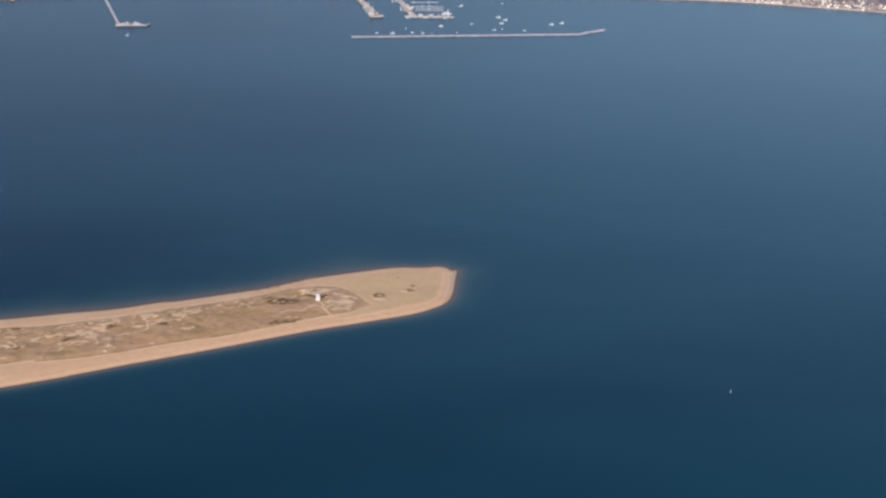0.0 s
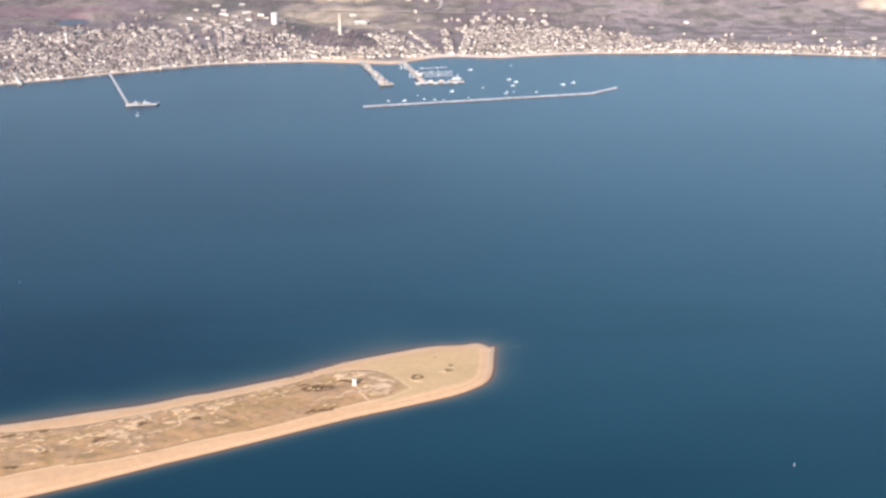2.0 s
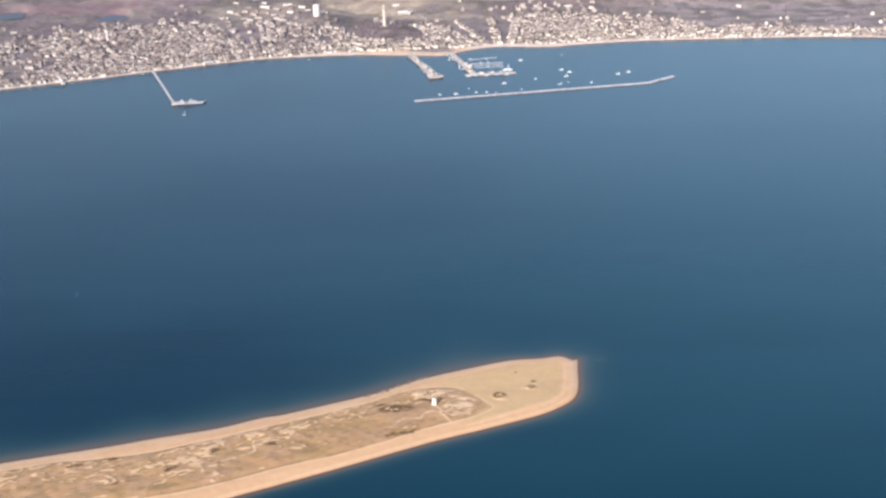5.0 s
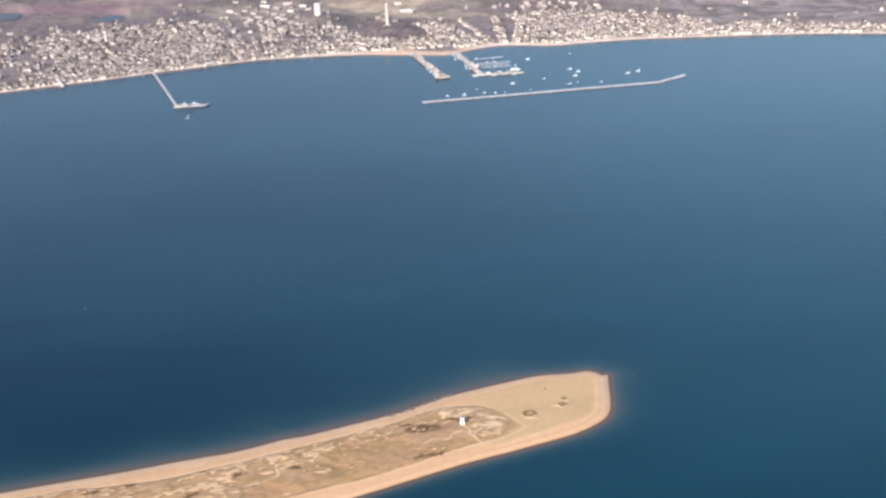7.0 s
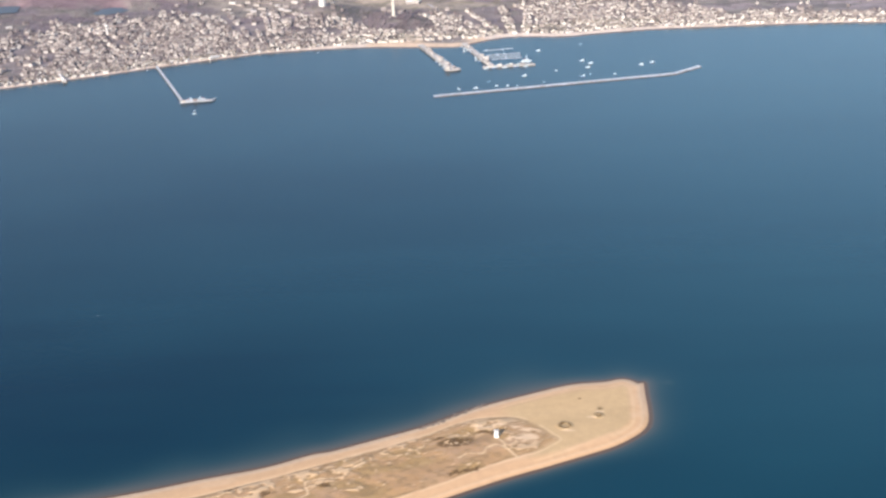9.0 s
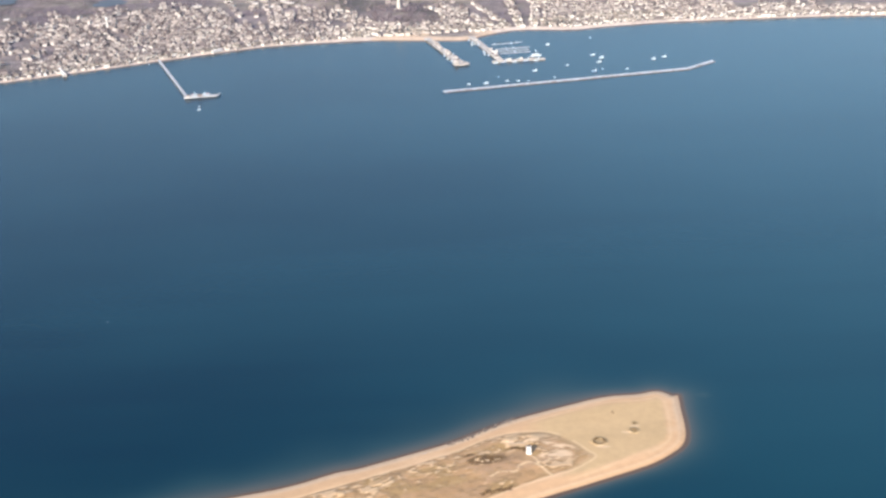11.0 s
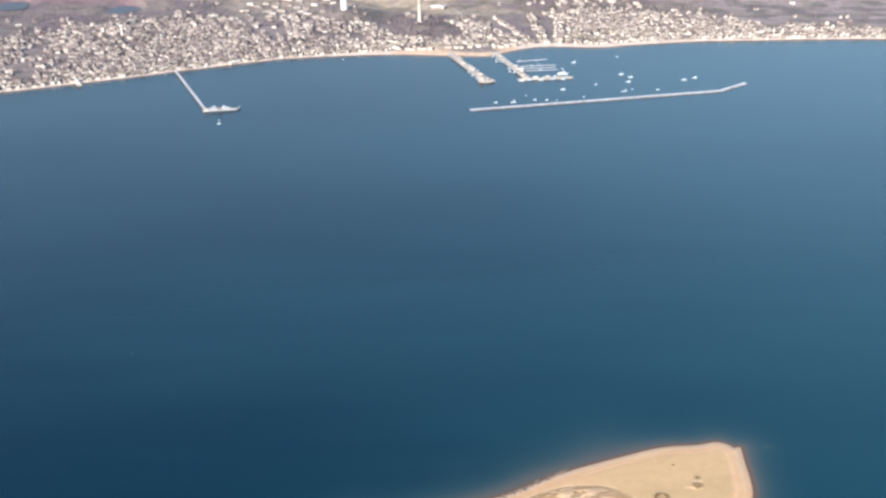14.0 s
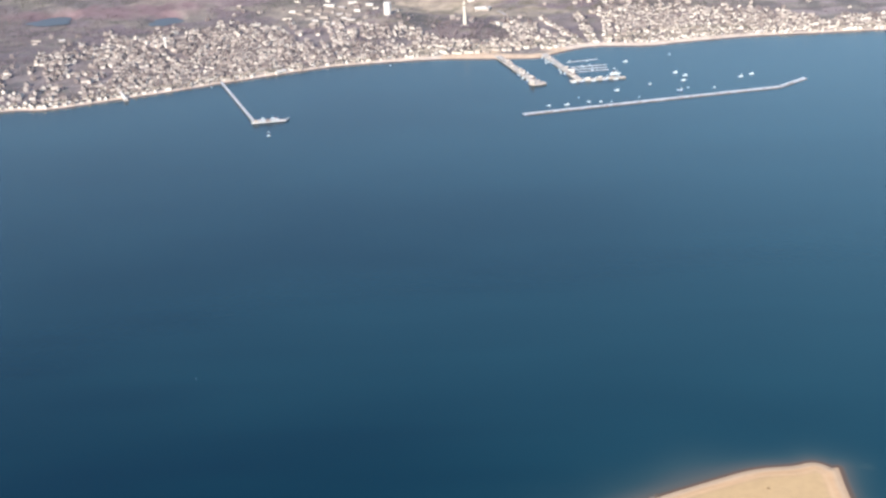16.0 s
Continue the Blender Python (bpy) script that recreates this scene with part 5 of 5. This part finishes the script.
def joined_houses(name, index, wall_mat, label, seed):
    r = np.random.RandomState(seed)
    n = len(index)
    w, l, h = r.uniform(8.5, 13, n), r.uniform(11, 19, n), r.choice([5.4, 6.2, 7.0, 8.4], n)
    rise = w * r.uniform(0.36, 0.5, n)
    turn = np.radians(hh[index] + r.choice([0, 0, 90, -90, 180], n) + r.uniform(-26, 26, n))
    c, s = np.cos(turn), np.sin(turn)
    wall = np.array([(-1, -1, 0), (1, -1, 0), (1, -1, 1), (0, -1, 2), (-1, -1, 1), (-1, 1, 0), (1, 1, 0), (1, 1, 1), (0, 1, 2), (-1, 1, 1)], float)
    verts, faces, slots = [], [], []

    def put(local, fs, slot):
        x = local[..., 0] * c[:, None] - local[..., 1] * s[:, None] + hx[index][:, None]
        y = local[..., 0] * s[:, None] + local[..., 1] * c[:, None] + hy[index][:, None]
        z = local[..., 2] + hz[index][:, None]
        base = sum(len(v) for v in verts)
        k = local.shape[1]
        verts.append(np.stack([x, y, z], -1).reshape(-1, 3))
        for i in range(n):
            for f in fs:
                faces.append([base + i * k + j for j in f])
                slots.append(slot)

    zs = np.stack([np.full(n, -2.5), h, h + rise], 1)
    loc = np.stack([wall[None, :, 0] * w[:, None] / 2, wall[None, :, 1] * l[:, None] / 2, zs[:, wall[:, 2].astype(int)]], -1)
    put(loc, ((0, 1, 2, 3, 4), (9, 8, 7, 6, 5), (0, 4, 9, 5), (2, 1, 6, 7)), 0)
    over = 0.45
    k = rise / (w / 2)
    roof = []
    for lift in (0.05, 0.32):
        for yy in (-1, 1):
            for xx in (-1, 0, 1):
                roof.append(np.stack([xx * (w / 2 + over), yy * (l / 2 + over), np.where(xx == 0, h + rise, h - over * k) + lift], -1))
    put(np.stack(roof, 1), ((6, 7, 10, 9), (7, 8, 11, 10), (1, 0, 3, 4), (2, 1, 4, 5), (0, 1, 7, 6), (1, 2, 8, 7), (4, 3, 9, 10), (5, 4, 10, 11), (3, 0, 6, 9), (2, 5, 11, 8)), 1)
    cx = np.array([(-0.45, -0.45), (0.45, -0.45), (0.45, 0.45), (-0.45, 0.45)])
    ch = np.stack([np.stack([cx[i % 4, 0] + 0 * w, cx[i % 4, 1] + l * 0.15, h + rise * 0.6 + (i // 4) * (rise * 0.4 + 1.0)], -1) for i in range(8)], 1)
    put(ch, ((0, 1, 5, 4), (1, 2, 6, 5), (2, 3, 7, 6), (3, 0, 4, 7), (4, 5, 6, 7)), 2)
    win = []
    for u in (-0.28, 0.28):
        for zz in (1.0, 3.4):
            for a, b in ((-0.5, 0), (0.5, 0), (0.5, 1.3), (-0.5, 1.3)):
                win.append(np.stack([u * w + a, -l / 2 - 0.06 + 0 * w, np.minimum(zz, h - 1.6) + b], -1))
    put(np.stack(win, 1), ((0, 1, 2, 3), (4, 5, 6, 7), (8, 9, 10, 11), (12, 13, 14, 15)), 3)
    ob = as_object(name, np.concatenate(verts).tolist(), faces, [wall_mat, town_roof, brick_red, dark_glass], slots)
    return tagged(ob, label, "houses", kind="stuff")


close_in = (hs[rest] >= 2680) & (hd[rest] < town_reach(hs[rest]))
joined_houses("town_houses", rest[~close_in], town_paint, "crowded weathered shingle houses of the west end and the woods", 15)
joined_houses("harbour_houses", rest[close_in], bright_paint, "crowded cream and white clapboard houses round the harbour", 16)


# ---- trees ----
def tree_shape(seed, clumps, height, wide, pine=False):
    """Corners and triangles of one tree: a tapered trunk, a few limbs, and a crown of small uneven clumps."""
    r = np.random.RandomState(seed)
    v, f = [], []

    def spike(a, b, ra, rb):
        a, b = np.array(a, float), np.array(b, float)
        n = len(v)
        for p, q in ((a, ra), (b, rb)):
            for k in range(3):
                v.append(p + q * np.array((math.cos(k * 2.1), math.sin(k * 2.1), 0)))
        for k in range(3):
            i, j = n + k, n + (k + 1) % 3
            f.extend([(i, j, j + 3), (i, j + 3, i + 3)])

    spike((0, 0, -0.5), (0, 0, height * (0.9 if pine else 0.6)), 0.28, 0.08)
    wood = len(f)
    for k in range(0 if pine else 3):
        a = k * 2.1 + r.rand()
        spike((0, 0, height * 0.35), (math.cos(a) * wide * 0.6, math.sin(a) * wide * 0.6, height * (0.7 + 0.15 * r.rand())), 0.14, 0.04)
    for _ in range(clumps):
        a, u = r.rand() * math.tau, r.rand()
        if pine:
            zz = height * (0.25 + 0.75 * u)
            q = wide * (1.05 - u) * (0.5 + 0.5 * r.rand())
        else:
            zz = height * (0.42 + 0.58 * u)
            q = wide * math.sqrt(max(0.05, 1 - (1.9 * u - 0.75) ** 2)) * math.sqrt(r.rand())
        c = np.array((math.cos(a) * q, math.sin(a) * q, zz))
        n = len(v)
        d = r.normal(0, 1, (4, 3)) * (0.62, 0.62, 0.55) * (wide * 0.30)
        v.extend(c + d)
        f.extend([(n, n + 1, n + 2), (n, n + 3, n + 1), (n + 1, n + 3, n + 2), (n, n + 2, n + 3)])
    return np.array(v), np.array(f), wood


rnd = np.random.RandomState(101)
uu, vv = np.meshgrid(np.arange(-2150, 1900, 11.0), np.arange(1850, 3560, 11.0))
uu, vv = uu.ravel() + rnd.uniform(-5, 5, uu.size), vv.ravel() + rnd.uniform(-5, 5, vv.size)
tx, ty = uu * RIGHT[0] + vv * AHEAD[0], uu * RIGHT[1] + vv * AHEAD[1]
td, ts = line_distance(tx, ty, SHORE)
built = td < town_reach(ts)
chance = np.where(built, 0.16, 0.72) * step(28, 60, td)
chance = np.where(np.hypot((tx + 1625) / 150, (ty - 2118) / 95) < 1, 0.95, chance)
for cx, cy, a, b, w in GROVES:
    chance = np.maximum(chance, 0.95 * (blob(tx, ty, cx, cy, a, b, w, 0.2, 0.6, 62) > 0.4))
chance *= np.where(value_noise(tx, ty, 90, 71) > 0.64, 0.35, 1)
chance *= 1 - 0.75 * step(550, 950, uu + 120 * value_noise(tx, ty, 150, 38)) * ~built   # open heath
for name in ZONES:
    cx, cy, a, b, w, _ = ZONES[name]
    chance *= 1 - ({"thicket": 0.3, "field": 0.86, "marsh": 0.85, "estate": 0.75}.get(name, 0.93)) * blob(tx, ty, cx, cy, a, b, w, 0.2, 0.5, 33)
for cx, cy, a, b, level in PONDS:
    chance *= np.hypot(((tx - cx) * RIGHT[0] + (ty - cy) * RIGHT[1]) / a, (-(tx - cx) * RIGHT[1] + (ty - cy) * RIGHT[0]) / b) > 1.45
road_d, _ = line_distance(tx, ty, smooth_line([(-2100, 2390), (-1939, 2477), (-1643, 2656), (-1362, 2857), (-1285, 2894), (-1000, 3040), (-700, 3200)], 4))
chance *= np.abs(road_d) > 13
chance *= (np.hypot(tx + 1653, ty - 2152) > 24) & (np.hypot(tx + 1988, ty - 2196) > 22)
grow = rnd.rand(len(tx)) < chance
tx, ty, td, ts = tx[grow], ty[grow], td[grow], ts[grow]
house_cells = {(int(a // 8), int(b // 8)) for a, b in zip(hx, hy)}
free = np.array([(int(a // 8), int(b // 8)) not in house_cells for a, b in zip(tx, ty)])
tx, ty, td, ts = tx[free], ty[free], td[free], ts[free]
tz = land_height(tx, ty)
pine = (value_noise(tx, ty, 110, 72) * 0.7 + 0.3 * rnd.rand(len(tx))) > 0.62


def wood_of(name, index, shapes, mats, label, category, seed):
    r = np.random.RandomState(seed)
    kind = r.randint(0, len(shapes), len(index))
    verts, faces, slots, base = [], [], [], 0
    for k, (v, f, wood) in enumerate(shapes):
        at = index[kind == k]
        n = len(at)
        size, turn = r.uniform(0.7, 1.25, n), r.rand(n) * math.tau
        c, s = np.cos(turn)[:, None], np.sin(turn)[:, None]
        x = (v[None, :, 0] * c - v[None, :, 1] * s) * size[:, None] + tx[at][:, None]
        y = (v[None, :, 0] * s + v[None, :, 1] * c) * size[:, None] + ty[at][:, None]
        z = v[None, :, 2] * size[:, None] * r.uniform(0.85, 1.15, (n, 1)) + tz[at][:, None]
        verts.append(np.stack([x, y, z], -1).reshape(-1, 3))
        faces.append((f[None] + base + (np.arange(n) * len(v))[:, None, None]).reshape(-1, 3))
        slots.append(np.tile(np.r_[np.zeros(wood, int), np.ones(len(f) - wood, int)], n))
        base += n * len(v)
    ob = as_object(name, np.concatenate(verts).tolist(), np.concatenate(faces).tolist(), mats, np.concatenate(slots))
    return tagged(ob, label, category, kind="stuff")


hill = np.nonzero((np.hypot((tx + 1625) / 150, (ty - 2118) / 95) < 1) & ~pine)[0][:110]
others = np.setdiff1d(np.nonzero(~pine)[0], hill)
wood_of("bare_woodland", others, [tree_shape(k, 11, 8.5, 4.2) for k in range(5)], [pile_wood, twig_bark], "bare grey-brown winter woods around the town", "woods", 21)
wood_of("pine_woodland", np.nonzero(pine)[0], [tree_shape(20 + k, 12, 9.5, 3.2, True) for k in range(4)], [pile_wood, needle_green], "dark scattered pitch pines among bare woods", "woods", 22)


def bare_tree_kind(seed):
    t = tagged(empty("tree", 0, 0, 0), "bare grey-brown winter tree on the wooded hill", "tree", "trees of the monument hill")
    v, f, wood = tree_shape(seed, 46, 9.5, 4.4)
    used = f[:wood]
    as_object("trunk", v.tolist(), used.tolist(), pile_wood, parent=t)
    as_object("crown", v.tolist(), f[wood:].tolist(), twig_bark, parent=t)
    return t


TREES = [bare_tree_kind(60 + k) for k in range(4)]
for i in hill:
    copies(TREES[i % 4], tx[i], ty[i], tz[i], (i * 77) % 360)

# the first of each kind stood at the origin as a pattern: set them out as well
for kind, (x, y) in zip(KINDS, ((-1560, 2260), (-1545, 2290), (-2185, 1480), (-2120, 1430), (-1090, 2330), (-1060, 2310))):
    kind.matrix_world = pose(x, y, height_at(x, y), 0, 0, 35)
for kind, (x, y) in zip(TOWN, ((-1500, 2240), (-1120, 2345), (-1075, 2370))):
    kind.matrix_world = pose(x, y, height_at(x, y), 0, 0, 50)
for kind, (x, y) in zip(TREES, ((-1585, 2060), (-1600, 2052), (-1570, 2072), (-1640, 2040))):
    kind.matrix_world = pose(x, y, height_at(x, y), 0, 0, 12)
for kind, (x, y) in zip(BOATS, ((-1215, 1905), (-1010, 1900), (-1120, 1955), (-1195, 1890), (-1075, 1900))):
    kind.matrix_world = pose(x, y, -0.15, 0, 0, -45)
x, y, h = at_pier((-1386, 1908), (-1103, 1652), 140, -7)
CAR.matrix_world = pose(x, y, 4.0, 0, 0, h + 90)
for kind, u in zip(SHEDS, (60, 100)):
    x, y, h = at_pier((-1386, 1908), (-1103, 1652), u, 4)
    kind.matrix_world = pose(x, y, 4.0, 0, 0, h + 90)
